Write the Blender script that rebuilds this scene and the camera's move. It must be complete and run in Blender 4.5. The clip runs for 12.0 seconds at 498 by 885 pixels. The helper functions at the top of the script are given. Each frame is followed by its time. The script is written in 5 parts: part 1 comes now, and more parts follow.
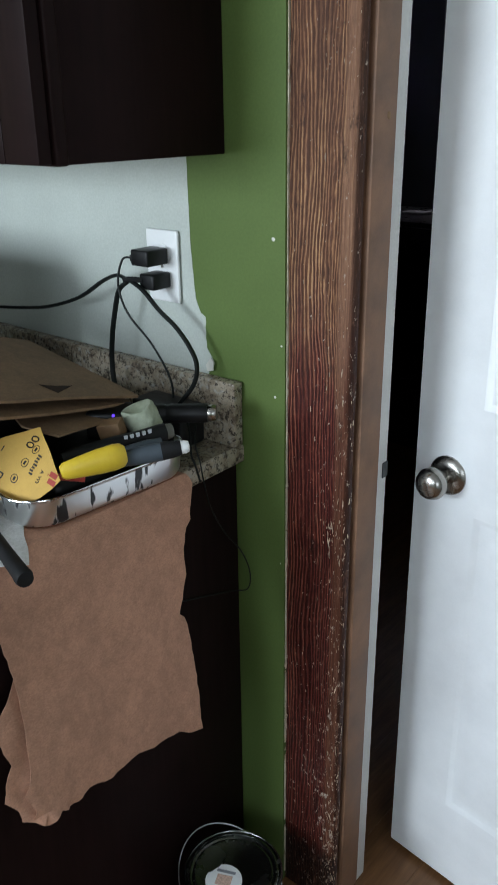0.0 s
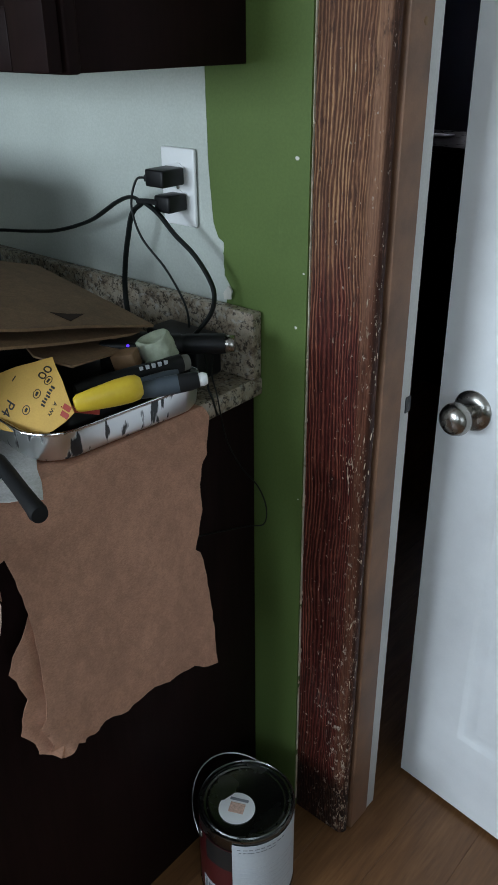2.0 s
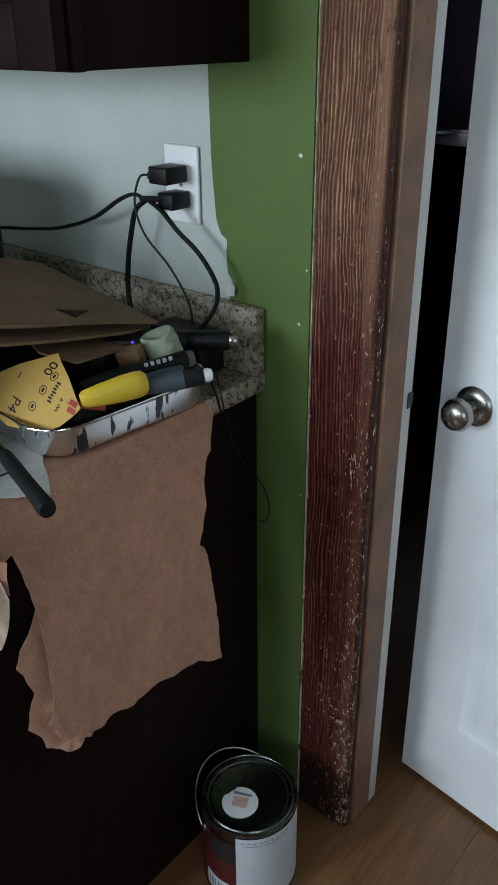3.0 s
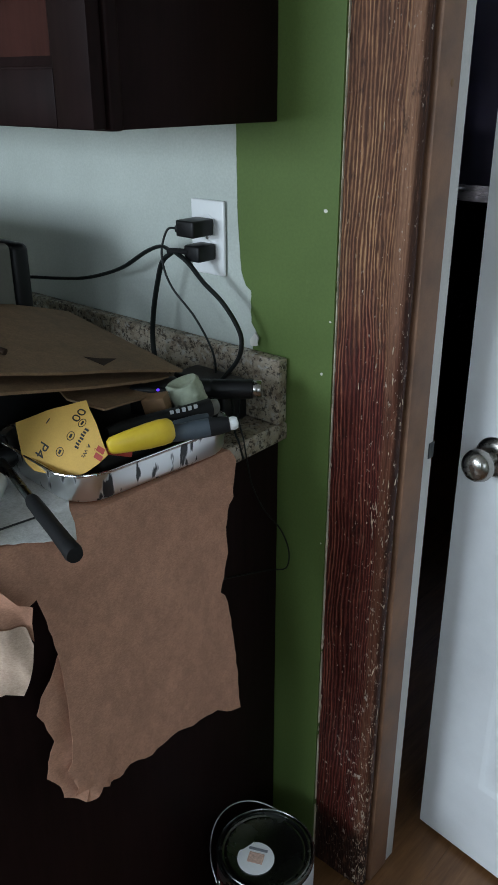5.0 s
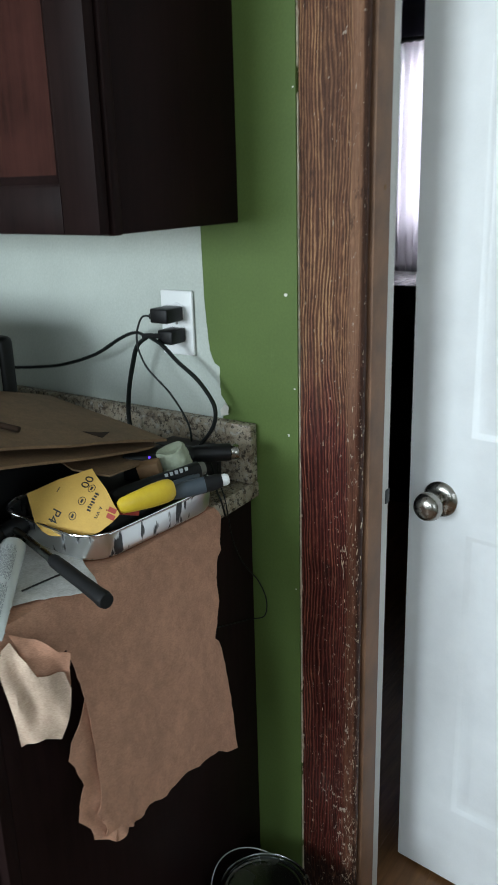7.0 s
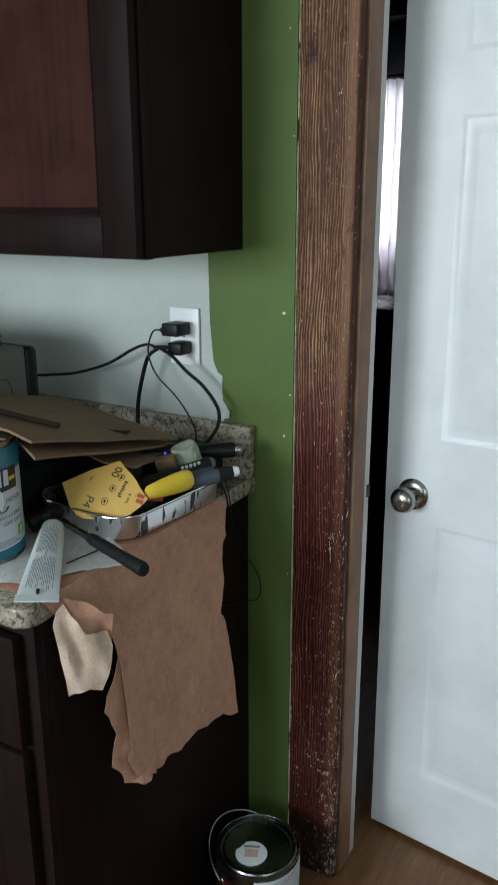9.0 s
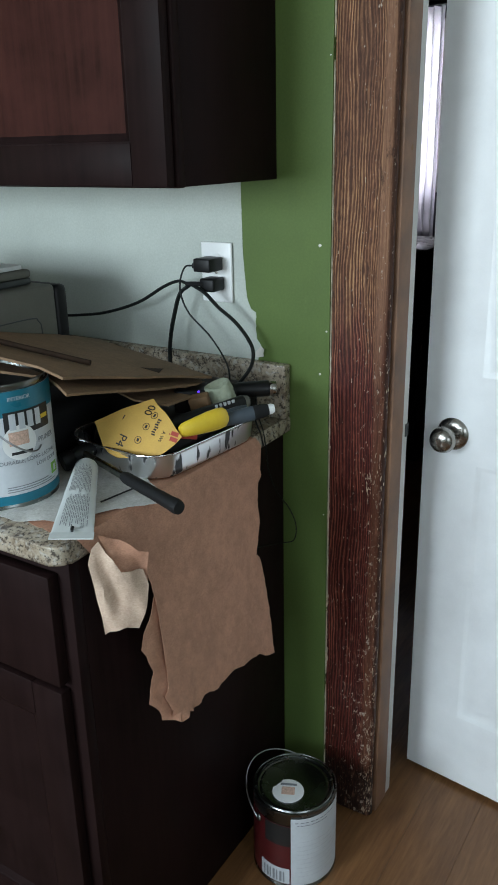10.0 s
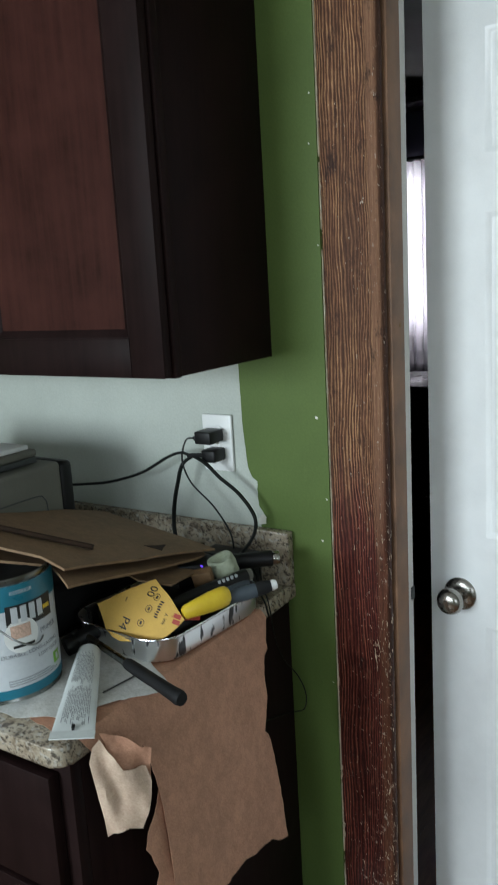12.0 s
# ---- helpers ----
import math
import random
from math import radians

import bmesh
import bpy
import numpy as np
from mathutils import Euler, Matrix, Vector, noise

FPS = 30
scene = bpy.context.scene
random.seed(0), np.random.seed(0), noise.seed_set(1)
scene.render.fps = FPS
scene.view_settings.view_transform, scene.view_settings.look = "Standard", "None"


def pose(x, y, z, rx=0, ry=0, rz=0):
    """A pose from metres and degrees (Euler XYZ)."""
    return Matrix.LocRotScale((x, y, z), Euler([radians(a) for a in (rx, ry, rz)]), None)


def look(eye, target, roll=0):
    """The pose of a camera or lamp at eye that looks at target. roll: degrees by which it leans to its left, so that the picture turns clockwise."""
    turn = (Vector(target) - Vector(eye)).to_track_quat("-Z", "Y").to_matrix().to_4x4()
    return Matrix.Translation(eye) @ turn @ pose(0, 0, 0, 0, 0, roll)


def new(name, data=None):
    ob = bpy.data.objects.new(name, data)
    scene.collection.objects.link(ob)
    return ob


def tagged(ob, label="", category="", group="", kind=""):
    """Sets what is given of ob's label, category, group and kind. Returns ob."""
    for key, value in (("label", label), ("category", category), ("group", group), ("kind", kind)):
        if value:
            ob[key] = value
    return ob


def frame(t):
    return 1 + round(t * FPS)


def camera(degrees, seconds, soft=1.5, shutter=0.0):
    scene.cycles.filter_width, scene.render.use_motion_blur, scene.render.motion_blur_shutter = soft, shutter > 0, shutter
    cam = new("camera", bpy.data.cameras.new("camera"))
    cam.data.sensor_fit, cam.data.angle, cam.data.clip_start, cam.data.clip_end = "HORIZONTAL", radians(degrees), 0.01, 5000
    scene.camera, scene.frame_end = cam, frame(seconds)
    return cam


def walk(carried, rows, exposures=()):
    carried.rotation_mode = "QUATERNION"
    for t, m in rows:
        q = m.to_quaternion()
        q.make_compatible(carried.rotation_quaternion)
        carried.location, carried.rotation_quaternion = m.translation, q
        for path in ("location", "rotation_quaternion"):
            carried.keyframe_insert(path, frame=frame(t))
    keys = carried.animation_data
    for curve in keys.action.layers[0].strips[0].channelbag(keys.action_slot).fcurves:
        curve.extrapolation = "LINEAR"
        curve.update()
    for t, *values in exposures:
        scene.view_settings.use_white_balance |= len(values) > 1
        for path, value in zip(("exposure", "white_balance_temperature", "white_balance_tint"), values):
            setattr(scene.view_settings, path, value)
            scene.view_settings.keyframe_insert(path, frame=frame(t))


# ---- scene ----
cam = camera(34.23, 12.0, soft=1.4, shutter=0.35)
PATH = [
    (0, (0.787, -0.917, 1.415), (-0.405, 0.496, 0.652), -0.8),
    (0.5, (0.775, -0.912, 1.405), (-0.407, 0.464, 0.561), 0.0),
    (1, (0.761, -0.913, 1.402), (-0.408, 0.436, 0.501), -0.3),
    (1.5, (0.749, -0.912, 1.398), (-0.415, 0.433, 0.485), -0.4),
    (2, (0.75, -0.899, 1.401), (-0.411, 0.447, 0.485), -0.5),
    (2.5, (0.742, -0.903, 1.399), (-0.408, 0.451, 0.479), -0.3),
    (2.7, (0.746, -0.908, 1.399), (-0.404, 0.446, 0.478), -0.4),
    (4.3, (0.748, -0.925, 1.417), (-0.438, 0.437, 0.56), -0.5),
    (4.5, (0.747, -0.933, 1.409), (-0.449, 0.443, 0.587), -0.2),
    (5, (0.738, -0.931, 1.406), (-0.465, 0.443, 0.592), -0.1),
    (5.5, (0.724, -0.93, 1.401), (-0.454, 0.449, 0.557), -0.1),
    (6, (0.711, -0.924, 1.397), (-0.422, 0.491, 0.551), 0.1),
    (6.5, (0.708, -0.946, 1.399), (-0.428, 0.506, 0.622), 0.4),
    (7, (0.74, -1.12, 1.422), (-0.323, 0.457, 0.803), -1.6),
    (7.2, (0.75, -1.191, 1.401), (-0.3, 0.411, 0.824), -3.3),
    (8.8, (0.767, -1.335, 1.457), (-0.193, 0.332, 0.908), -0.1),
    (9, (0.76, -1.33, 1.444), (-0.201, 0.327, 0.87), -0.1),
    (9.5, (0.739, -1.312, 1.418), (-0.232, 0.311, 0.766), -0.4),
    (9.8, (0.738, -1.31, 1.416), (-0.254, 0.291, 0.743), -0.6),
    (10, (0.74, -1.312, 1.412), (-0.268, 0.273, 0.724), -1.2),
    (10.5, (0.755, -1.302, 1.417), (-0.3, 0.24, 0.704), -4.0),
    (11, (0.768, -1.279, 1.426), (-0.297, 0.269, 0.741), -4.3),
    (11.5, (0.763, -1.271, 1.477), (-0.272, 0.354, 0.941), -3.8),
    (12, (0.756, -1.287, 1.507), (-0.316, 0.351, 1.101), -3.3),
]
# the camera's own exposure and white balance drift: seconds, stops, kelvin, tint
EXPOSURES = [(0, 0.01, 6400, 16), (1, -0.25, 6250, 16), (2.5, -0.42, 6250, 15), (4.5, -0.4, 6200, 15), (6, -0.4, 6350, 15), (6.5, -0.29, 6450, 13), (7, -0.05, 6500, 12), (9, -0.29, 6500, 12), (10, -0.11, 6400, 12), (10.5, -0.05, 6350, 13), (11, 0.02, 6400, 13), (11.5, -0.07, 6500, 12), (12, -0.23, 6650, 12)]
walk(cam, [(t, look(eye, target, roll)) for t, eye, target, roll in PATH], EXPOSURES)

# ---- light ----
world = bpy.data.worlds.new("world")
scene.world = world
world.use_nodes = True
sky = world.node_tree.nodes.new("ShaderNodeTexSky")
sky.sky_type, sky.sun_disc, sky.sun_elevation, sky.sun_rotation = "NISHITA", False, radians(35), radians(200)
world.node_tree.links.new(sky.outputs["Color"], world.node_tree.nodes["Background"].inputs["Color"])
world.node_tree.nodes["Background"].inputs["Strength"].default_value = 0.1


def window_light(name, eye, target, wide, high, watts, colour):
    data = bpy.data.lights.new(name, "AREA")
    data.shape, data.size, data.size_y, data.energy, data.color = "RECTANGLE", wide, high, watts, colour
    ob = new(name, data)
    ob.matrix_world = look(eye, target)
    return ob


# daylight that enters the kitchen through its windows, and through the bedroom's curtained window
window_light("window_daylight", (-0.68, -3.12, 1.55), (-0.1, 0, 1.2), 0.95, 0.8, 76, (0.77, 0.925, 1.0))
window_light("kitchen_daylight", (0.65, -3.12, 1.62), (0.2, 0, 1.4), 0.7, 0.95, 11, (0.77, 0.925, 1.0))
window_light("side_daylight", (-2.52, -2.05, 1.36), (-0.2, -0.2, 1.2), 0.8, 0.7, 3, (0.785, 0.925, 1.0))
window_light("east_daylight", (2.12, -1.75, 1.5), (0.0, -0.3, 1.3), 0.9, 0.9, 9, (0.80, 0.93, 1.0))
window_light("bedroom_daylight", (-1.0, 3.08, 1.5), (-1.0, 0, 1.2), 0.5, 1.1, 0.5, (0.95, 0.95, 1.0))


# ---- materials ----
def shader(name):
    m = bpy.data.materials.new(name)
    m.use_nodes = True
    t = m.node_tree
    return m, t.nodes, t.links, t.nodes["Principled BSDF"]


def coords(nodes, links, scale):
    tc, mp = nodes.new("ShaderNodeTexCoord"), nodes.new("ShaderNodeMapping")
    mp.inputs["Scale"].default_value = scale
    links.new(tc.outputs["Object"], mp.inputs["Vector"])
    return mp.outputs["Vector"]


def noise_tex(nodes, links, vector, scale, detail=4.0, rough=0.55):
    n = nodes.new("ShaderNodeTexNoise")
    n.inputs["Scale"].default_value, n.inputs["Detail"].default_value, n.inputs["Roughness"].default_value = scale, detail, rough
    links.new(vector, n.inputs["Vector"])
    return n.outputs["Fac"]


def ramp(nodes, links, fac, stops, kind="LINEAR"):
    r = nodes.new("ShaderNodeValToRGB")
    r.color_ramp.interpolation = kind
    while len(r.color_ramp.elements) < len(stops):
        r.color_ramp.elements.new(0.5)
    for e, (p, c) in zip(r.color_ramp.elements, stops):
        e.position, e.color = p, (*c, 1) if len(c) == 3 else (c[0], c[0], c[0], 1)
    links.new(fac, r.inputs["Fac"])
    return r.outputs["Color"]


def mix(nodes, links, fac, a, b, kind="MIX"):
    m = nodes.new("ShaderNodeMix")
    m.data_type, m.blend_type = "RGBA", kind
    for key, v in (("Factor", fac), ("A", a), ("B", b)):
        s = [i for i in m.inputs if i.name == key and i.type == ("VALUE" if key == "Factor" else "RGBA")][0]
        if isinstance(v, (int, float)):
            s.default_value = v
        elif isinstance(v, tuple):
            s.default_value = (*v, 1)
        else:
            links.new(v, s)
    return [o for o in m.outputs if o.type == "RGBA"][0]


def bump(nodes, links, p, height, strength, distance):
    b = nodes.new("ShaderNodeBump")
    b.inputs["Strength"].default_value, b.inputs["Distance"].default_value = strength, distance
    links.new(height, b.inputs["Height"])
    links.new(b.outputs["Normal"], p.inputs["Normal"])


def plain(name, colour, rough=0.5, metal=0.0, vary=0.12, scale=18.0, relief=0.15, depth=0.0006, fine=160.0, coat=0.0, gloss=0.5):
    """A surface with soft blotches, fine grain and uneven gloss."""
    m, n, l, p = shader(name)
    v = coords(n, l, (1, 1, 1))
    big, small = noise_tex(n, l, v, scale), noise_tex(n, l, v, fine, 3)
    dark = tuple(c * (1 - vary) for c in colour)
    light = tuple(min(1, c * (1 + vary)) for c in colour)
    base = ramp(n, l, big, [(0.3, dark), (0.7, light)])
    l.new(mix(n, l, 0.12, base, ramp(n, l, small, [(0.35, (0.35,)), (0.65, (0.65,))]), "OVERLAY"), p.inputs["Base Color"])
    l.new(ramp(n, l, big, [(0.25, (max(0.02, rough - 0.08),)), (0.75, (min(1, rough + 0.08),))]), p.inputs["Roughness"])
    p.inputs["Metallic"].default_value, p.inputs["Coat Weight"].default_value = metal, coat
    p.inputs["Specular IOR Level"].default_value = gloss
    if relief:
        bump(n, l, p, small, relief, depth)
    return m


def granite_material():
    m, n, l, p = shader("granite")
    v = coords(n, l, (1, 1, 1))
    ground = ramp(n, l, noise_tex(n, l, v, 38, 6, 0.72), [(0.32, (0.14, 0.105, 0.075)), (0.45, (0.30, 0.245, 0.18)), (0.58, (0.40, 0.345, 0.265)), (0.72, (0.36, 0.335, 0.29))])
    specks = ramp(n, l, noise_tex(n, l, v, 150, 5, 0.7), [(0.525, (0, 0, 0)), (0.595, (0.88, 0.88, 0.88))])
    dark = mix(n, l, specks, ground, (0.042, 0.035, 0.030))
    cloud = ramp(n, l, noise_tex(n, l, v, 60, 4, 0.7), [(0.55, (0, 0, 0)), (0.64, (0.82, 0.82, 0.82))])
    dark = mix(n, l, cloud, dark, (0.070, 0.056, 0.046))
    pale = ramp(n, l, noise_tex(n, l, v, 95, 4), [(0.56, (0, 0, 0)), (0.66, (0.7, 0.7, 0.7))])
    l.new(mix(n, l, pale, dark, (0.44, 0.42, 0.375)), p.inputs["Base Color"])
    p.inputs["Roughness"].default_value = 0.22
    return m


def cabinet_material(name, warm):
    m, n, l, p = shader(name)
    v = coords(n, l, (30, 30, 1.6))
    grain = noise_tex(n, l, v, 3.0, 6, 0.6)
    blotch = noise_tex(n, l, coords(n, l, (1, 1, 1)), 11, 5, 0.65)
    c = ramp(n, l, grain, [(0.3, tuple(x * 0.6 for x in warm)), (0.7, tuple(x * 1.2 for x in warm))])
    l.new(mix(n, l, ramp(n, l, blotch, [(0.35, (0, 0, 0)), (0.7, (0.6, 0.6, 0.6))]), c, tuple(x * 1.7 for x in warm)), p.inputs["Base Color"])
    l.new(ramp(n, l, blotch, [(0.3, (0.42,)), (0.7, (0.54,))]), p.inputs["Roughness"])
    p.inputs["Specular IOR Level"].default_value = 0.06
    bump(n, l, p, grain, 0.12, 0.0006)
    return m


def math_node(n, l, op, a, b=None, c=None):
    m = n.new("ShaderNodeMath")
    m.operation = op
    for k, v in enumerate((a, b, c)):
        if v is None:
            continue
        if isinstance(v, (int, float)):
            m.inputs[k].default_value = v
        else:
            l.new(v, m.inputs[k])
    return m.outputs[0]


def casing_material():
    """Old softwood, half stripped: thin tan growth lines on brown above, red varnish left on it below."""
    m, n, l, p = shader("stripped_wood")
    tc, sep = n.new("ShaderNodeTexCoord"), n.new("ShaderNodeSeparateXYZ")
    l.new(tc.outputs["Object"], sep.inputs[0])
    x, z = sep.outputs["X"], sep.outputs["Z"]
    # growth lines: across the board, swaying slowly along it, wider spaced about the middle
    sway = noise_tex(n, l, coords(n, l, (9, 9, 2.2)), 1.0, 3, 0.55)
    ripple = noise_tex(n, l, coords(n, l, (55, 55, 11)), 1.0, 4, 0.65)
    u = math_node(n, l, "MULTIPLY_ADD", sway, 0.042, x)
    u = math_node(n, l, "MULTIPLY_ADD", ripple, 0.0105, u)
    off = math_node(n, l, "SUBTRACT", u, 0.146)
    bend = math_node(n, l, "MULTIPLY", math_node(n, l, "MULTIPLY", off, math_node(n, l, "ABSOLUTE", off)), 5.5)
    phase = math_node(n, l, "MULTIPLY", math_node(n, l, "ADD", math_node(n, l, "MULTIPLY", off, 0.72), bend), 2 * math.pi / 0.0054)
    line = math_node(n, l, "MULTIPLY_ADD", math_node(n, l, "SINE", phase), 0.5, 0.5)
    hair = noise_tex(n, l, coords(n, l, (330, 330, 7)), 1.0, 4, 0.65)
    broken = noise_tex(n, l, coords(n, l, (120, 120, 34)), 1.0, 5, 0.7)
    fibre = noise_tex(n, l, coords(n, l, (420, 420, 60)), 1.0, 4, 0.75)
    strong = ramp(n, l, noise_tex(n, l, coords(n, l, (48, 48, 3.0)), 1.0, 4, 0.65), [(0.30, (0.25,)), (0.68, (1,))])
    line = math_node(n, l, "MULTIPLY", math_node(n, l, "POWER", line, 1.6), strong)
    grain = math_node(n, l, "ADD", math_node(n, l, "MULTIPLY", line, 0.80), math_node(n, l, "MULTIPLY", hair, 0.30))
    grain = math_node(n, l, "ADD", grain, math_node(n, l, "MULTIPLY", math_node(n, l, "SUBTRACT", broken, 0.5), 0.75))
    tan = ramp(n, l, grain, [(0.14, (0.066, 0.025, 0.013)), (0.38, (0.136, 0.058, 0.028)), (0.58, (0.225, 0.106, 0.051)), (0.86, (0.385, 0.212, 0.104))])
    red = ramp(n, l, grain, [(0.14, (0.036, 0.0080, 0.0068)), (0.38, (0.084, 0.0180, 0.0130)), (0.62, (0.125, 0.031, 0.021)), (0.88, (0.25, 0.085, 0.050))])
    # bands of lighter and darker wood along the board
    tone = ramp(n, l, noise_tex(n, l, coords(n, l, (30, 30, 1.1)), 1.0, 3, 0.6), [(0.3, (0.34,)), (0.7, (0.66,))])
    tan = mix(n, l, 0.65, tan, tone, "OVERLAY")
    height = n.new("ShaderNodeMapRange")
    l.new(z, height.inputs["Value"])
    for key, val in (("From Min", 0.72), ("From Max", 1.34), ("To Min", 0.95), ("To Max", -0.12)):
        height.inputs[key].default_value = val
    streak = noise_tex(n, l, coords(n, l, (34, 34, 2.6)), 1.0, 5, 0.7)
    left = ramp(n, l, math_node(n, l, "ADD", height.outputs["Result"], streak), [(0.62, (0, 0, 0)), (0.98, (1, 1, 1))])
    wood = mix(n, l, left, tan, red)
    # the plain rounded edge
    bare = ramp(n, l, hair, [(0.3, (0.15, 0.068, 0.038)), (0.7, (0.29, 0.15, 0.085))])
    varnished = ramp(n, l, hair, [(0.3, (0.060, 0.020, 0.012)), (0.7, (0.155, 0.060, 0.034))])
    ridge = ramp(n, l, math_node(n, l, "MULTIPLY_ADD", sway, 0.012, x), [(0.1785, (0, 0, 0)), (0.1815, (0.92, 0.92, 0.92))])
    wood = mix(n, l, ridge, wood, mix(n, l, left, bare, varnished))
    groove = ramp(n, l, math_node(n, l, "MULTIPLY_ADD", broken, 0.003, x), [(0.1935, (0, 0, 0)), (0.1950, (0.85, 0.85, 0.85))])
    wood = mix(n, l, groove, wood, (0.034, 0.012, 0.007))
    wood = mix(n, l, 0.5, wood, ramp(n, l, fibre, [(0.3, (0.28,)), (0.7, (0.72,))]), "OVERLAY")
    stain = ramp(n, l, noise_tex(n, l, coords(n, l, (42, 42, 15)), 1.0, 6, 0.72), [(0.57, (0, 0, 0)), (0.68, (0.85, 0.85, 0.85))])
    wood = mix(n, l, stain, wood, (0.020, 0.0085, 0.007))
    # near-black towards the board's foot, with an uneven upper edge
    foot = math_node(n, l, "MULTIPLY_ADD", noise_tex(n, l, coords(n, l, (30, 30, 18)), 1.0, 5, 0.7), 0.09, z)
    foot_dark = ramp(n, l, foot, [(0.160, (0.85, 0.85, 0.85)), (0.185, (0, 0, 0))])
    wood = mix(n, l, foot_dark, wood, (0.015, 0.009, 0.008))
    # pale crumbs of old paint, thicker low down and towards the rounded edge
    low = n.new("ShaderNodeMapRange")
    l.new(z, low.inputs["Value"])
    for key, val in (("From Min", 0.1), ("From Max", 1.3), ("To Min", 0.055), ("To Max", -0.01)):
        low.inputs[key].default_value = val
    side = n.new("ShaderNodeMapRange")
    l.new(x, side.inputs["Value"])
    for key, val in (("From Min", 0.12), ("From Max", 0.19), ("To Min", 0.0), ("To Max", 0.05)):
        side.inputs[key].default_value = val
    bias = math_node(n, l, "ADD", low.outputs["Result"], side.outputs["Result"])
    crumbs = ramp(n, l, math_node(n, l, "ADD", noise_tex(n, l, coords(n, l, (1, 1, 0.55)), 130, 5, 0.75), bias), [(0.668, (0, 0, 0)), (0.705, (0.95, 0.95, 0.95))])
    wood = mix(n, l, crumbs, wood, (0.44, 0.36, 0.29))
    rub = ramp(n, l, math_node(n, l, "ADD", noise_tex(n, l, coords(n, l, (150, 150, 26)), 1.0, 6, 0.78), bias), [(0.60, (0, 0, 0)), (0.74, (0.6, 0.6, 0.6))])
    l.new(mix(n, l, rub, wood, (0.27, 0.13, 0.085)), p.inputs["Base Color"])
    l.new(ramp(n, l, left, [(0, (0.6,)), (1, (0.42,))]), p.inputs["Roughness"])
    p.inputs["Specular IOR Level"].default_value = 0.22
    relief = math_node(n, l, "ADD", math_node(n, l, "MULTIPLY", grain, 0.8), math_node(n, l, "MULTIPLY", fibre, 0.5))
    bump(n, l, p, relief, 0.55, 0.0014)
    return m


def floor_material():
    m, n, l, p = shader("wood_floor")
    info = n.new("ShaderNodeObjectInfo")
    off = n.new("ShaderNodeVectorMath")
    off.operation = "ADD"
    tc, mp, comb = n.new("ShaderNodeTexCoord"), n.new("ShaderNodeMapping"), n.new("ShaderNodeCombineXYZ")
    mul = n.new("ShaderNodeMath")
    mul.operation = "MULTIPLY"
    mul.inputs[1].default_value = 37
    l.new(info.outputs["Random"], mul.inputs[0])
    l.new(mul.outputs[0], comb.inputs["X"]), l.new(mul.outputs[0], comb.inputs["Y"])
    l.new(tc.outputs["Object"], off.inputs[0]), l.new(comb.outputs[0], off.inputs[1])
    mp.inputs["Scale"].default_value = (26, 2.0, 1)
    l.new(off.outputs[0], mp.inputs["Vector"])
    grain = noise_tex(n, l, mp.outputs["Vector"], 1.4, 8, 0.68)
    grain = mix(n, l, 0.45, grain, noise_tex(n, l, mp.outputs["Vector"], 6.0, 5, 0.7))
    c = ramp(n, l, grain, [(0.28, (0.085, 0.036, 0.014)), (0.5, (0.18, 0.082, 0.032)), (0.72, (0.28, 0.14, 0.058))])
    tone = ramp(n, l, info.outputs["Random"], [(0, (0.48,)), (1, (0.52,))])
    l.new(mix(n, l, 0.6, c, tone, "OVERLAY"), p.inputs["Base Color"])
    l.new(ramp(n, l, grain, [(0.3, (0.42,)), (0.7, (0.3,))]), p.inputs["Roughness"])
    bump(n, l, p, grain, 0.15, 0.0004)
    return m


def wall_paint(name, colour, rough, marks, gloss=0.4):
    m, n, l, p = shader(name)
    v = coords(n, l, (1, 1, 1))
    blotch = noise_tex(n, l, v, 3.5, 5, 0.6)
    stipple = noise_tex(n, l, v, 240, 3, 0.7)
    c = ramp(n, l, blotch, [(0.3, tuple(x * 0.88 for x in colour)), (0.7, tuple(min(1, x * 1.08) for x in colour))])
    scuff = ramp(n, l, noise_tex(n, l, coords(n, l, (3, 3, 0.8)), 14, 6, 0.7), [(0.66, (0, 0, 0)), (0.8, (1, 1, 1))])
    c = mix(n, l, 0.14, c, ramp(n, l, stipple, [(0.35, (0.3,)), (0.65, (0.7,))]), "OVERLAY")
    l.new(mix(n, l, scuff, c, marks), p.inputs["Base Color"])
    l.new(ramp(n, l, blotch, [(0.3, (rough - 0.06,)), (0.7, (rough + 0.08,))]), p.inputs["Roughness"])
    p.inputs["Specular IOR Level"].default_value = gloss
    bump(n, l, p, mix(n, l, 0.35, stipple, blotch), 0.22, 0.0009)
    return m


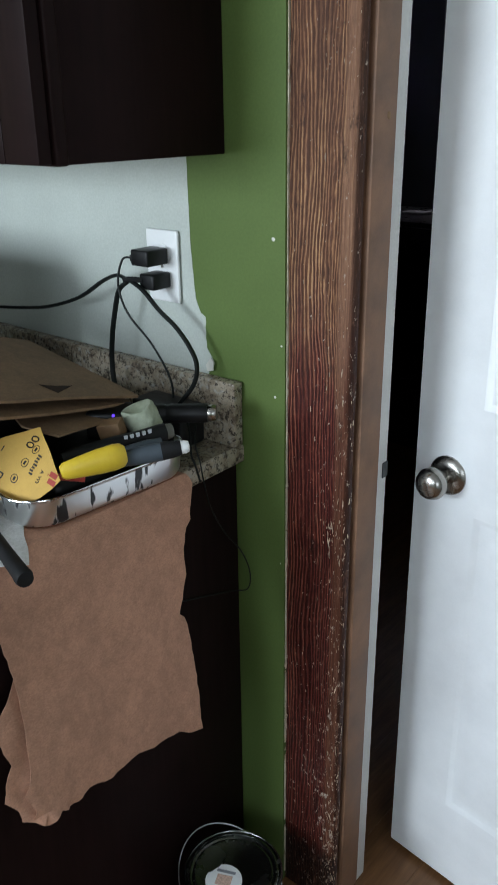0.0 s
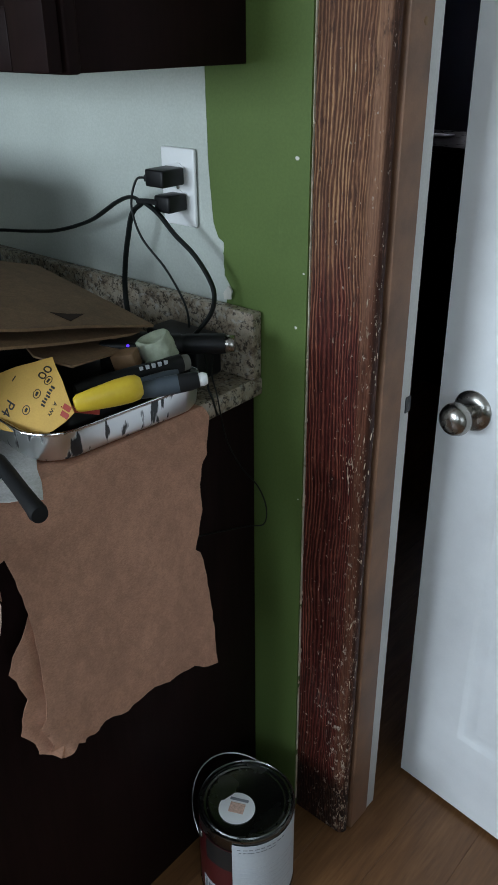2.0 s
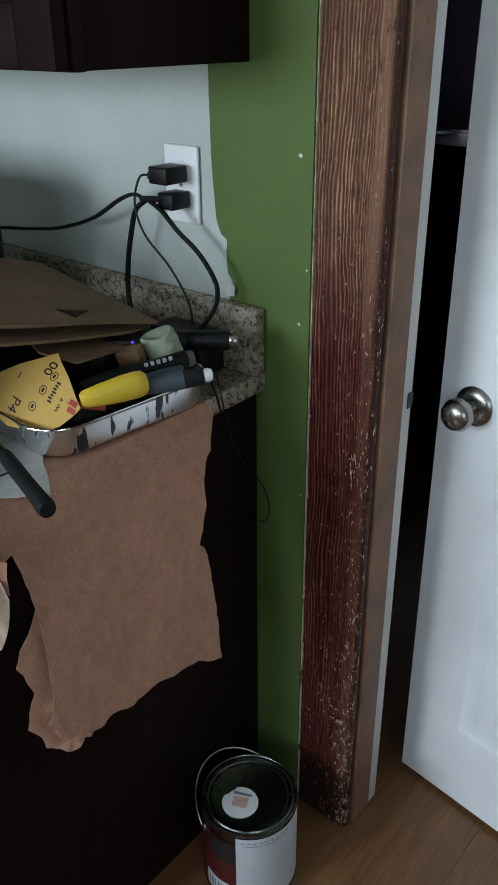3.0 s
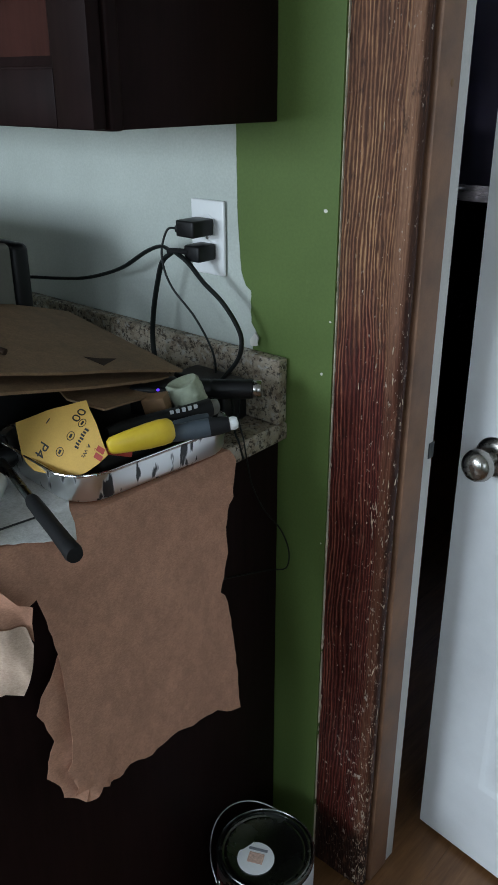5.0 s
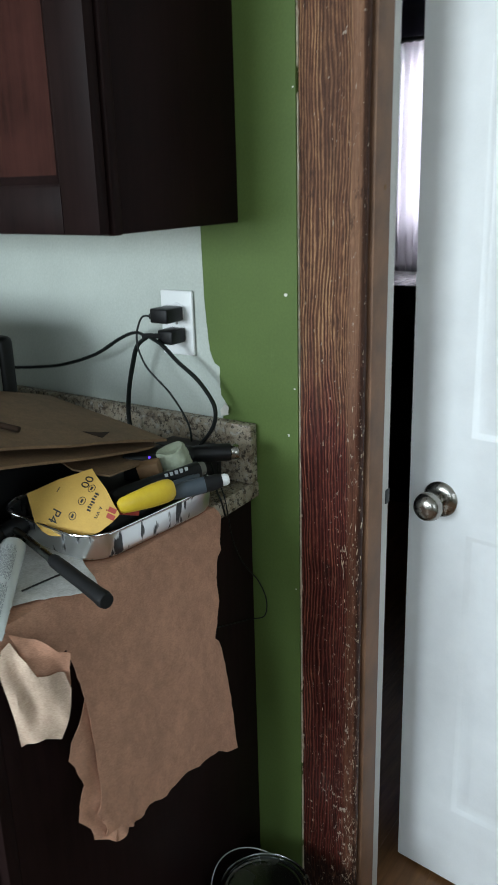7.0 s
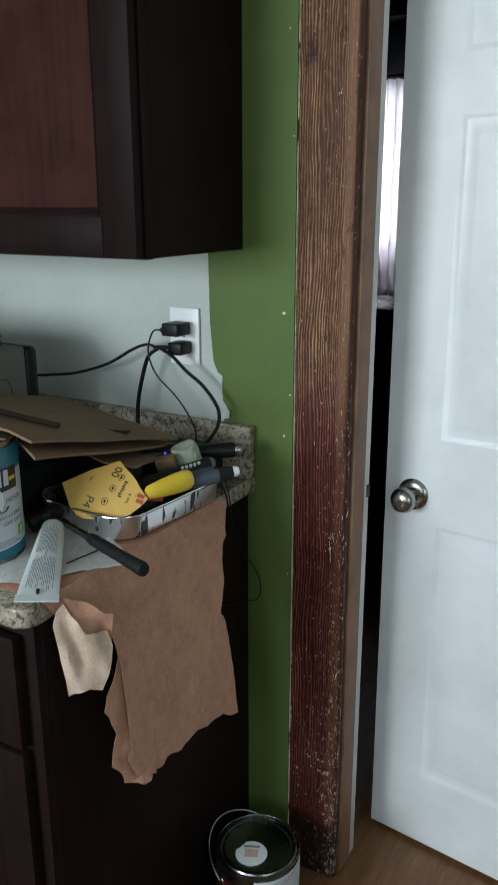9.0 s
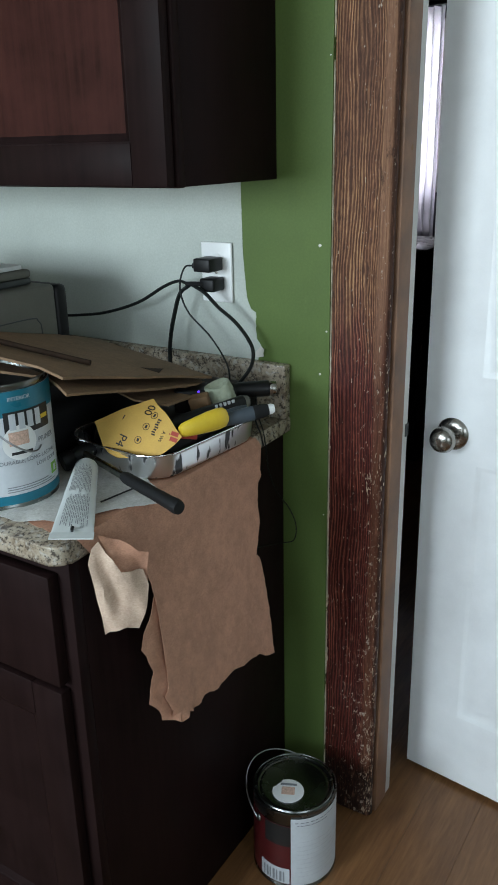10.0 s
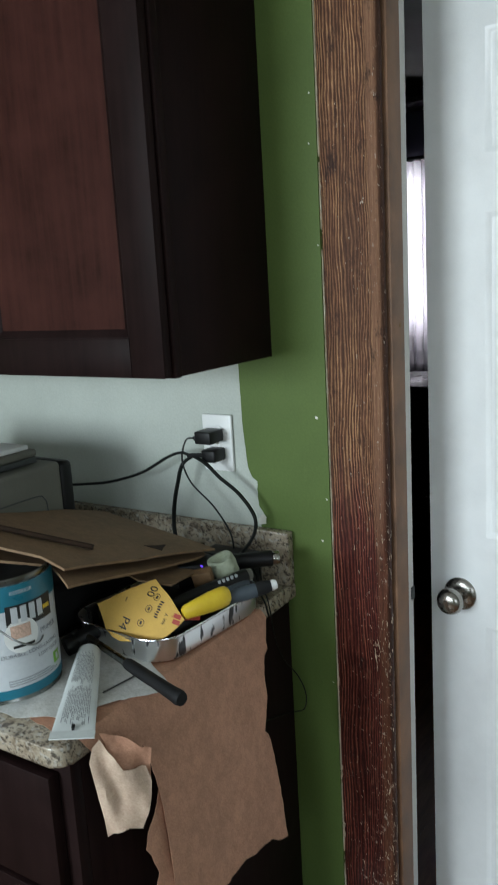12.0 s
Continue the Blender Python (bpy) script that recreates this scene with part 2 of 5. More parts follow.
def kraft_material(name, colour, wrinkle):
    m, n, l, p = shader(name)
    v = coords(n, l, (1, 1, 1))
    fibre = noise_tex(n, l, coords(n, l, (1, 1, 2.5)), 260, 4, 0.75)
    stain = noise_tex(n, l, v, 9, 5, 0.6)
    mottle = noise_tex(n, l, v, 55, 5, 0.7)
    c = ramp(n, l, stain, [(0.3, tuple(x * 0.84 for x in colour)), (0.7, tuple(x * 1.1 for x in colour))])
    c = mix(n, l, 0.4, c, ramp(n, l, mottle, [(0.3, (0.3,)), (0.7, (0.68,))]), "OVERLAY")
    l.new(mix(n, l, 0.4, c, ramp(n, l, fibre, [(0.35, (0.3,)), (0.65, (0.7,))]), "OVERLAY"), p.inputs["Base Color"])
    p.inputs["Roughness"].default_value = 0.78
    ridges = n.new("ShaderNodeTexVoronoi")
    ridges.feature, ridges.inputs["Scale"].default_value = "DISTANCE_TO_EDGE", 5
    warp = n.new("ShaderNodeVectorMath")
    warp.operation = "MULTIPLY_ADD"
    wn = n.new("ShaderNodeTexNoise")
    wn.inputs["Scale"].default_value = 10
    l.new(v, wn.inputs["Vector"]), l.new(wn.outputs["Color"], warp.inputs[0]), l.new(v, warp.inputs[2])
    warp.inputs[1].default_value = (0.06, 0.06, 0.06)
    l.new(warp.outputs["Vector"], ridges.inputs["Vector"])
    crease = ramp(n, l, ridges.outputs["Distance"], [(0.0, (1,)), (0.08, (0.45,)), (0.4, (0.0,))])
    bump(n, l, p, mix(n, l, 0.22, noise_tex(n, l, v, 30, 5, 0.65), crease), wrinkle, 0.005)
    return m


def foil_material():
    m, n, l, p = shader("tray_aluminium")
    v = coords(n, l, (1, 1, 0.28))
    smear = ramp(n, l, noise_tex(n, l, v, 58, 3, 0.5), [(0.575, (0, 0, 0)), (0.615, (1, 1, 1))])
    l.new(mix(n, l, smear, (0.86, 0.87, 0.88), (0.02, 0.02, 0.022)), p.inputs["Base Color"])
    inv = n.new("ShaderNodeMath")
    inv.operation, inv.inputs[0].default_value = "SUBTRACT", 1
    l.new(smear, inv.inputs[1]), l.new(inv.outputs[0], p.inputs["Metallic"])
    p.inputs["Roughness"].default_value = 0.28
    bump(n, l, p, noise_tex(n, l, v, 30, 3), 0.15, 0.002)
    return m


def curtain_material():
    m, n, l, p = shader("sheer_curtain")
    t, mx = n.new("ShaderNodeBsdfTranslucent"), n.new("ShaderNodeMixShader")
    t.inputs["Color"].default_value = (0.86, 0.85, 0.9, 1)
    p.inputs["Base Color"].default_value, p.inputs["Roughness"].default_value = (0.8, 0.79, 0.84, 1), 0.9
    mx.inputs["Fac"].default_value = 0.65
    l.new(p.outputs[0], mx.inputs[1]), l.new(t.outputs[0], mx.inputs[2])
    l.new(mx.outputs[0], n["Material Output"].inputs["Surface"])
    return m


def glow(name, colour, strength):
    m, n, l, p = shader(name)
    p.inputs["Base Color"].default_value = (*colour, 1)
    p.inputs["Emission Color"].default_value, p.inputs["Emission Strength"].default_value = (*colour, 1), strength
    return m


GREEN = wall_paint("green_wall_paint", (0.104, 0.156, 0.044), 0.52, (0.135, 0.195, 0.065), 0.2)
WHITE = wall_paint("white_wall_paint", (0.490, 0.525, 0.480), 0.6, (0.58, 0.60, 0.56), 0.2)
# the unlit room's dimness is put into this dark wall colour
DIM = wall_paint("bedroom_wall_dimmed", (0.10, 0.10, 0.13), 0.6, (0.12, 0.12, 0.15))
CEILING = wall_paint("ceiling_paint", (0.60, 0.60, 0.58), 0.8, (0.55, 0.55, 0.53))
DOOR = wall_paint("door_paint", (0.86, 0.875, 0.885), 0.34, (0.72, 0.75, 0.78))
TRIM = wall_paint("trim_paint", (0.62, 0.61, 0.58), 0.45, (0.4, 0.36, 0.3))
GRANITE, CASING, FLOOR = granite_material(), casing_material(), floor_material()
ESPRESSO, VENEER = cabinet_material("espresso_wood", (0.0122, 0.0060, 0.0058)), cabinet_material("espresso_veneer", (0.036, 0.0118, 0.0090))
JAMB = plain("brown_jamb_paint", (0.215, 0.112, 0.064), 0.6, vary=0.3, scale=14, fine=300)
KRAFT = kraft_material("kraft_paper", (0.455, 0.232, 0.148), 0.38)
CREAM = kraft_material("pale_paper", (0.62, 0.455, 0.345), 0.4)
BOARD = kraft_material("cardboard", (0.215, 0.130, 0.070), 0.22)
FILM = kraft_material("drop_sheet", (0.58, 0.57, 0.54), 0.5)
FOIL = foil_material()
STEEL = plain("brushed_nickel", (0.36, 0.34, 0.31), 0.27, metal=1.0, vary=0.06, relief=0.05)
CHROME = plain("bright_steel", (0.72, 0.72, 0.72), 0.16, metal=1.0, vary=0.08, relief=0.05)
WIRE = plain("bail_wire", (0.42, 0.42, 0.43), 0.35, metal=1.0)
LID = plain("lid_metal", (0.20, 0.21, 0.20), 0.26, metal=1.0, vary=0.15, scale=12)
BLACK = plain("black_plastic", (0.006, 0.006, 0.0065), 0.42, gloss=0.3)
RUBBER = plain("black_rubber", (0.007, 0.007, 0.0075), 0.66, relief=0.3, gloss=0.3)
CORD = plain("black_cord", (0.006, 0.008, 0.0075), 0.5, gloss=0.3)
PLATE = plain("white_plastic", (0.78, 0.79, 0.78), 0.32, vary=0.03, relief=0)
PRINTER = plain("grey_plastic", (0.150, 0.148, 0.125), 0.6, vary=0.08, fine=320, gloss=0.25)
PRINTER_DARK = plain("dark_grey_plastic", (0.05, 0.055, 0.055), 0.5)
PAPERSHEET = plain("white_paper", (0.72, 0.73, 0.72), 0.7, vary=0.05)
YELLOW = plain("yellow_plastic", (0.72, 0.50, 0.035), 0.4, vary=0.06)
SAND = plain("yellow_sandpaper", (0.56, 0.34, 0.075), 0.75, vary=0.1, fine=420, relief=0.4)
SLATE = plain("grey_handle", (0.05, 0.064, 0.078), 0.5, gloss=0.35)
GREENISH = plain("masking_tape", (0.38, 0.42, 0.31), 0.8, vary=0.2, scale=60, relief=0.5, depth=0.002)
SOFTWOOD = plain("raw_wood", (0.21, 0.118, 0.056), 0.7, vary=0.25, scale=50)
DARKWOOD = plain("dark_wood", (0.034, 0.020, 0.013), 0.8, vary=0.25, scale=50, gloss=0.15)
INK = plain("black_ink", (0.012, 0.012, 0.012), 0.5, relief=0)
REDINK = plain("red_ink", (0.36, 0.045, 0.03), 0.5, relief=0)
TEAL = plain("teal_label", (0.010, 0.15, 0.22), 0.32, vary=0.05, relief=0)
LABEL = plain("white_label", (0.54, 0.57, 0.60), 0.36, vary=0.04, relief=0)
MAROON = plain("maroon_label", (0.075, 0.009, 0.010), 0.35, vary=0.1, relief=0)
GREYINK = plain("grey_print", (0.22, 0.23, 0.25), 0.5, relief=0)
PALEINK = plain("pale_print", (0.46, 0.48, 0.52), 0.5, relief=0)
LIME = plain("green_label", (0.18, 0.42, 0.04), 0.4, relief=0)
PEACH = plain("peach_print", (0.62, 0.42, 0.33), 0.5, vary=0.25, scale=300, relief=0)
TUBE = plain("tube_plastic", (0.60, 0.63, 0.62), 0.35, vary=0.05)
CHIP = plain("bare_plaster", (0.66, 0.64, 0.58), 0.8)
CREAMPAINT = plain("cream_paint", (0.58, 0.52, 0.40), 0.75, vary=0.25, scale=30)
FLAKE = plain("old_paint_flake", (0.46, 0.36, 0.26), 0.8, vary=0.6, scale=90)
DRESSER = plain("black_lacquer", (0.008, 0.008, 0.009), 0.3)
CURTAIN = curtain_material()
OUTSIDE = glow("bright_sky", (0.94, 0.95, 1.0), 9.0)
VIOLET = glow("violet_led", (0.14, 0.05, 1.0), 1.1)


# ---- mesh helpers ----
def part(name, bm, material, parent=None, label="", smooth=True):
    me = bpy.data.meshes.new(name)
    bmesh.ops.recalc_face_normals(bm, faces=bm.faces)
    bm.to_mesh(me)
    bm.free()
    me.materials.append(material)
    if smooth:
        for f in me.polygons:
            f.use_smooth = True
        me.set_sharp_from_angle(angle=radians(38))
    ob = new(name, me)
    if parent:
        ob.parent = parent
    if label:
        ob["label"] = label
    return ob


def thing(name, m, label, category, kind="", group=""):
    ob = new(name)
    ob.empty_display_size = 0.05
    ob.matrix_basis = m
    return tagged(ob, label, category, group, kind)


def box(x0, x1, y0, y1, z0, z1, bevel=0.0, segments=2, bm=None):
    own = bmesh.new()
    bmesh.ops.create_cube(own, size=1)
    for v in own.verts:
        v.co = ((x0 + x1) / 2 + v.co.x * (x1 - x0), (y0 + y1) / 2 + v.co.y * (y1 - y0), (z0 + z1) / 2 + v.co.z * (z1 - z0))
    if bevel:
        bmesh.ops.bevel(own, geom=own.edges[:], offset=bevel, segments=segments, affect="EDGES", profile=0.5)
    return join(bm, own) if bm else own


def join(bm, other):
    me = bpy.data.meshes.new("joined")
    other.to_mesh(me)
    other.free()
    bm.from_mesh(me)
    bpy.data.meshes.remove(me)
    return bm


def moved(bm, m):
    bmesh.ops.transform(bm, matrix=m, verts=bm.verts)
    return bm


def lathe(profile, segments=48, close=False):
    """A turned form round z from (radius, height) pairs."""
    bm = bmesh.new()
    rings = []
    for r, z in profile:
        if r < 1e-6:
            rings.append([bm.verts.new((0, 0, z))])
        else:
            rings.append([bm.verts.new((r * math.cos(2 * math.pi * i / segments), r * math.sin(2 * math.pi * i / segments), z)) for i in range(segments)])
    for a, b in zip(rings, rings[1:]):
        for i in range(segments):
            j = (i + 1) % segments
            q = [a[i % len(a)], a[j % len(a)], b[j % len(b)], b[i % len(b)]]
            q = list(dict.fromkeys(q))
            if len(q) > 2:
                bm.faces.new(q)
    return bm


def spline(points, steps=10):
    pts = [Vector(p) for p in points]
    pts = [2 * pts[0] - pts[1]] + pts + [2 * pts[-1] - pts[-2]]
    out = []
    for a, b, c, d in zip(pts, pts[1:], pts[2:], pts[3:]):
        for k in range(steps):
            u = k / steps
            out.append(0.5 * (2 * b + (c - a) * u + (2 * a - 5 * b + 4 * c - d) * u * u + (3 * b - a - 3 * c + d) * u ** 3))
    return out + [pts[-2]]


def sweep(points, radius, sides=8, flat=1.0, steps=10):
    """A cord or wire along a smooth line."""
    line = spline(points, steps)
    bm, rings, up = bmesh.new(), [], Vector((0.13, 0.27, 0.95))
    for i, p in enumerate(line):
        d = (line[min(i + 1, len(line) - 1)] - line[max(i - 1, 0)]).normalized()
        side = d.cross(up).normalized()
        up = side.cross(d).normalized()
        rings.append([bm.verts.new(p + radius * (math.cos(a) * side + flat * math.sin(a) * up)) for a in (2 * math.pi * k / sides for k in range(sides))])
    for a, b in zip(rings, rings[1:]):
        for k in range(sides):
            bm.faces.new((a[k], a[(k + 1) % sides], b[(k + 1) % sides], b[k]))
    bm.faces.new(rings[0]), bm.faces.new(rings[-1])
    return bm


def sheet(outline, place, thick, cuts=3, step=0.02):
    """A thin sheet: a ragged outline in the flat, cut fine, laid into space by place(u, v)."""
    bm = bmesh.new()
    fine = []
    for (a, b), (c, d) in zip(outline, outline[1:] + outline[:1]):
        n = max(1, int(math.hypot(c - a, d - b) / step))
        fine += [(a + (c - a) * k / n, b + (d - b) * k / n) for k in range(n)]
    bm.faces.new([bm.verts.new((u, v, 0)) for u, v in fine])
    lo, hi = [min(p[k] for p in fine) for k in (0, 1)], [max(p[k] for p in fine) for k in (0, 1)]
    for k in (0, 1):
        x = lo[k] + step
        while x < hi[k] - step / 3:
            co, no = [0, 0, 0], [0, 0, 0]
            co[k], no[k] = x, 1
            bmesh.ops.bisect_plane(bm, geom=bm.verts[:] + bm.edges[:] + bm.faces[:], plane_co=co, plane_no=no)
            x += step
    bmesh.ops.triangulate(bm, faces=[f for f in bm.faces if len(f.verts) > 4])
    for v in bm.verts:
        v.co = Vector(place(v.co.x, v.co.y))
    bmesh.ops.recalc_face_normals(bm, faces=bm.faces)
    bmesh.ops.solidify(bm, geom=bm.faces[:], thickness=thick)
    return bm


def ragged(outline, amount, step, seed):
    """The same outline with a torn edge."""
    rng, out = random.Random(seed), []
    for (a, b), (c, d) in zip(outline, outline[1:] + outline[:1]):
        n = max(1, int(math.hypot(c - a, d - b) / step))
        for k in range(n):
            j = amount if k else amount * 0.4
            out.append((a + (c - a) * k / n + rng.uniform(-j, j), b + (d - b) * k / n + rng.uniform(-j, j)))
    return out


def band(r, a0, a1, z0, z1, thick=0.0006, steps=None):
    """A piece of label that wraps a can from angle a0 to a1 (degrees)."""
    n = steps or max(2, int(abs(a1 - a0) / 5))
    bm = bmesh.new()
    cols = []
    for k in range(n + 1):
        a = radians(a0 + (a1 - a0) * k / n)
        cols.append([bm.verts.new((q * math.cos(a), q * math.sin(a), z)) for q, z in ((r, z0), (r, z1), (r + thick, z1), (r + thick, z0))])
    for a, b in zip(cols, cols[1:]):
        for k in range(4):
            bm.faces.new((a[k], a[(k + 1) % 4], b[(k + 1) % 4], b[k]))
    bm.faces.new(cols[0]), bm.faces.new(cols[-1])
    return bm


def letters(text, size, depth=0.0003):
    """The outlines of a text in the built-in font as a bmesh, centred."""
    data = bpy.data.curves.new("letters", "FONT")
    data.body, data.size, data.extrude, data.align_x, data.align_y = text, size, depth, "CENTER", "CENTER"
    ob = new("letters", data)
    bpy.context.view_layer.update()
    me = bpy.data.meshes.new_from_object(ob)
    bpy.data.objects.remove(ob)
    bm = bmesh.new()
    bm.from_mesh(me)
    bpy.data.meshes.remove(me)
    return bm


def wrapped(bm, r, angle, z):
    """Bends flat letters round a can."""
    for v in bm.verts:
        a = radians(angle) + v.co.x / r
        q = r + v.co.z
        v.co = (q * math.cos(a), q * math.sin(a), z + v.co.y)
    return bm


# ---- the kitchen and the room behind the door ----
JAMB_X, CASE_X, FAR = 0.200, 0.085, 3.2
DOOR_W, DOOR_H, DOOR_T = 0.762, 2.03, 0.035
OPEN_R = JAMB_X + 0.774

wall = tagged(part("wall_north", box(-2.6, CASE_X, 0, 0.115, 0, 2.45), GREEN, smooth=False), "olive green painted kitchen wall with small chips", "wall", kind="structure")
tagged(part("wall_over_door", box(CASE_X, OPEN_R + 0.11, 0, 0.115, 2.06, 2.45), GREEN, smooth=False), "olive green painted wall over the doorway", "wall", kind="structure")
tagged(part("wall_beside_door", box(OPEN_R + 0.11, 2.2, 0, 0.115, 0, 2.45), GREEN, smooth=False), "olive green painted wall beside the doorway", "wall", kind="structure")
east = box(2.2, 2.3, -3.3, -2.25, 0, 2.45)
for y0, y1, z0, z1 in ((-2.25, -1.25, 0, 1.0), (-2.25, -1.25, 2.0, 2.45), (-1.25, FAR + 0.1, 0, 2.45)):
    box(2.2, 2.3, y0, y1, z0, z1, bm=east)
tagged(part("wall_east", east, WHITE, smooth=False), "plain white painted wall with a window opening", "wall", kind="structure")
west = box(-2.7, -2.6, -3.3, -2.85, 0, 2.45)
for y0, y1, z0, z1 in ((-2.85, -2.5, 0, 2.45), (-2.5, -1.6, 0, 0.96), (-2.5, -1.6, 1.76, 2.45), (-1.6, 0.115, 0, 2.45)):
    box(-2.7, -2.6, y0, y1, z0, z1, bm=west)
tagged(part("wall_west", west, GREEN, smooth=False), "olive green wall with a window opening", "wall", kind="structure")
south = box(-2.6, -1.4, -3.3, -3.2, 0, 2.45)
for x0, x1, z0, z1 in ((-1.4, 0.0, 0, 1.1), (-1.4, 0.0, 2.15, 2.45), (0.0, 0.25, 0, 2.45), (0.25, 1.05, 2.15, 2.45), (0.25, 1.05, 0, 1.1), (1.05, 2.2, 0, 2.45)):
    box(x0, x1, -3.3, -3.2, z0, z1, bm=south)
tagged(part("wall_south", south, GREEN, smooth=False), "olive green wall with two window openings", "wall", kind="structure")
tagged(part("ceiling", box(-2.7, 2.3, -3.3, FAR + 0.1, 2.45, 2.55), CEILING, smooth=False), "flat white ceiling", "ceiling", kind="structure")
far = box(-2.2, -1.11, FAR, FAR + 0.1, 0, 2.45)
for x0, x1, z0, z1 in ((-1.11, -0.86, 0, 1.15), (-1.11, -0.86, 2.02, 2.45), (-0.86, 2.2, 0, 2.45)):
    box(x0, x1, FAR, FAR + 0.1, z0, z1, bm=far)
tagged(part("wall_bedroom_far", far, DIM, smooth=False), "wall of the unlit room with a window, its dimness put into the colour", "wall", kind="structure")
tagged(part("wall_bedroom_west", box(-2.3, -2.2, 0.115, FAR + 0.1, 0, 2.45), DIM, smooth=False), "wall of the unlit room, its dimness put into the colour", "wall", kind="structure")
tagged(part("wall_bedroom_back", box(-2.2, CASE_X, 0.115, 0.12, 0, 2.45), DIM, smooth=False), "back of the kitchen wall, its dimness put into the colour", "wall", kind="structure")
tagged(part("backdrop", box(-2.4, 0.2, FAR + 0.6, FAR + 0.61, 0.2, 2.6), OUTSIDE, smooth=False), "bright white daylight outside the window", "sky", kind="structure")

# white skim of paint behind the counter, torn along its edge
edge = [(-0.101, 1.36), (-0.099, 1.22), (-0.092, 1.14), (-0.084, 1.118), (-0.073, 1.112), (-0.073, 1.062), (-0.062, 1.052), (-0.054, 1.040), (-0.058, 1.030), (-0.068, 1.026)]
rng = random.Random(3)
torn = []
for (a, b), (c, d) in zip(edge, edge[1:]):
    n = max(1, int(abs(d - b) / 0.008))
    torn += [(a + (c - a) * k / n + rng.uniform(-1, 1) * (0.0018 if b < 1.13 else 0.0004), b + (d - b) * k / n) for k in range(n)]
skim = [(-2.55, 1.36)] + torn + [edge[-1], (-0.072, 0.98), (-2.55, 0.98)]
part("paint_skim", sheet(skim, lambda u, v: (u, -0.0005, v), 0.0018, step=0.25), WHITE, wall, "white paint with a torn, peeling edge", smooth=False)
lip = sheet(ragged([(-0.060, 1.048), (-0.050, 1.043), (-0.053, 1.030), (-0.070, 1.024), (-0.072, 1.035)], 0.002, 0.006, 8), lambda u, v: (u, -0.003 - 0.35 * max(0, u + 0.066), v), 0.0012, step=0.006)
part("peeling_lip", lip, CHIP, wall, "curled white flake of paint")


def chip(x, z, s, seed):
    rng = random.Random(seed)
    n = 7
    pts = [(x + s * rng.uniform(0.5, 1.1) * math.cos(2 * math.pi * k / n), z + s * rng.uniform(0.5, 1.0) * math.sin(2 * math.pi * k / n)) for k in range(n)]
    return sheet(pts, lambda u, v: (u, -0.0004, v), 0.0008, step=0.02)


for k, (x, z, s) in enumerate(((0.064, 1.244, 0.0038), (0.067, 1.008, 0.0033), (0.079, 1.09, 0.0022), (0.07, 1.72, 0.002), (0.081, 1.55, 0.002), (0.074, 1.80, 0.002), (0.078, 0.72, 0.0015))):
    part("paint_chip", chip(x, z, s, k), CHIP, wall, smooth=False)

# outlet on the white paint
outlet = thing("outlet", pose(-0.1555, -0.0022, 1.1845), "white double wall outlet with two black plugs in it", "outlet")
part("plate", box(-0.035, 0.035, -0.006, 0, -0.057, 0.057, 0.0028, 3), PLATE, outlet)
for z in (0.0195, -0.0195):
    part("receptacle", moved(lathe([(0, 0.0085), (0.015, 0.0085), (0.0165, 0.0075), (0.0165, 0)], 28), pose(0, 0, z, 90)), PLATE, outlet)
part("screw", moved(lathe([(0, 0.0078), (0.0025, 0.0074), (0.003, 0.006), (0.003, 0.004)], 12), pose(0, 0, 0, 90)), STEEL, outlet)


# ---- doorway ----
def casing_board():
    """A wide flat board with a rounded inner edge and a slightly uneven face."""
    bm = bmesh.new()
    prof = [(CASE_X, 0.03), (CASE_X, 0.0085), (CASE_X + 0.002, 0.0065)]
    prof += [(CASE_X + 0.01 * k, 0.0062) for k in range(1, 10)] + [(0.184, 0.0064)]
    prof += [(0.184 + 0.013 * math.sin(a), 0.0064 + 0.012 * (1 - math.cos(a))) for a in (0.35, 0.7, 1.05, 1.4, 1.57)] + [(0.197, 0.022), (0.191, 0.024), (0.190, 0.03)]
    rows = []
    for i in range(104):
        z = 0.003 + i * 2.057 / 103
        wob = 0.0012 * noise.noise((0.3, 5.1, z * 9)) + 0.0008 * noise.noise((2.3, 1.1, z * 31))
        rows.append([bm.verts.new((x + (wob if j > 10 else 0) - (0.0015 * max(0, noise.noise((x * 60, z * 40, 7))) if 12 < j < 18 and z < 1.1 else 0),
                                   y + 0.0008 * noise.noise((x * 40, 3, z * 14)) * (2 < j < 15), z)) for j, (x, y) in enumerate(prof)])
    for a, b in zip(rows, rows[1:]):
        for j in range(len(prof) - 1):
            bm.faces.new((a[j], a[j + 1], b[j + 1], b[j]))
    bm.faces.new(rows[0]), bm.faces.new(rows[-1])
    return bm


frame_thing = thing("door_frame", pose(0, 0, 0), "stripped wooden door casing with worn red-brown varnish", "door frame", "structure")
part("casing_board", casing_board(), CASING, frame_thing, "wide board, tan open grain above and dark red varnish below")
part("casing_core", box(CASE_X, 0.190, 0.03, 0.115, 0, 2.06), TRIM, frame_thing, smooth=False)
part("jamb", box(0.190, JAMB_X + 0.003, 0.0302, 0.086, 0.002, 2.06, 0.002), JAMB, frame_thing, "brown painted jamb")
part("door_stop", box(0.190, JAMB_X + 0.001, 0.086, 0.1150, 0.001, 2.06, 0.0025), TRIM, frame_thing, "worn white painted edge")
part("strike_plate", box(JAMB_X + 0.001, JAMB_X + 0.0032, 0.100, 0.1145, 0.874, 0.900, 0.0008), PRINTER_DARK, frame_thing, "dull metal strike plate")
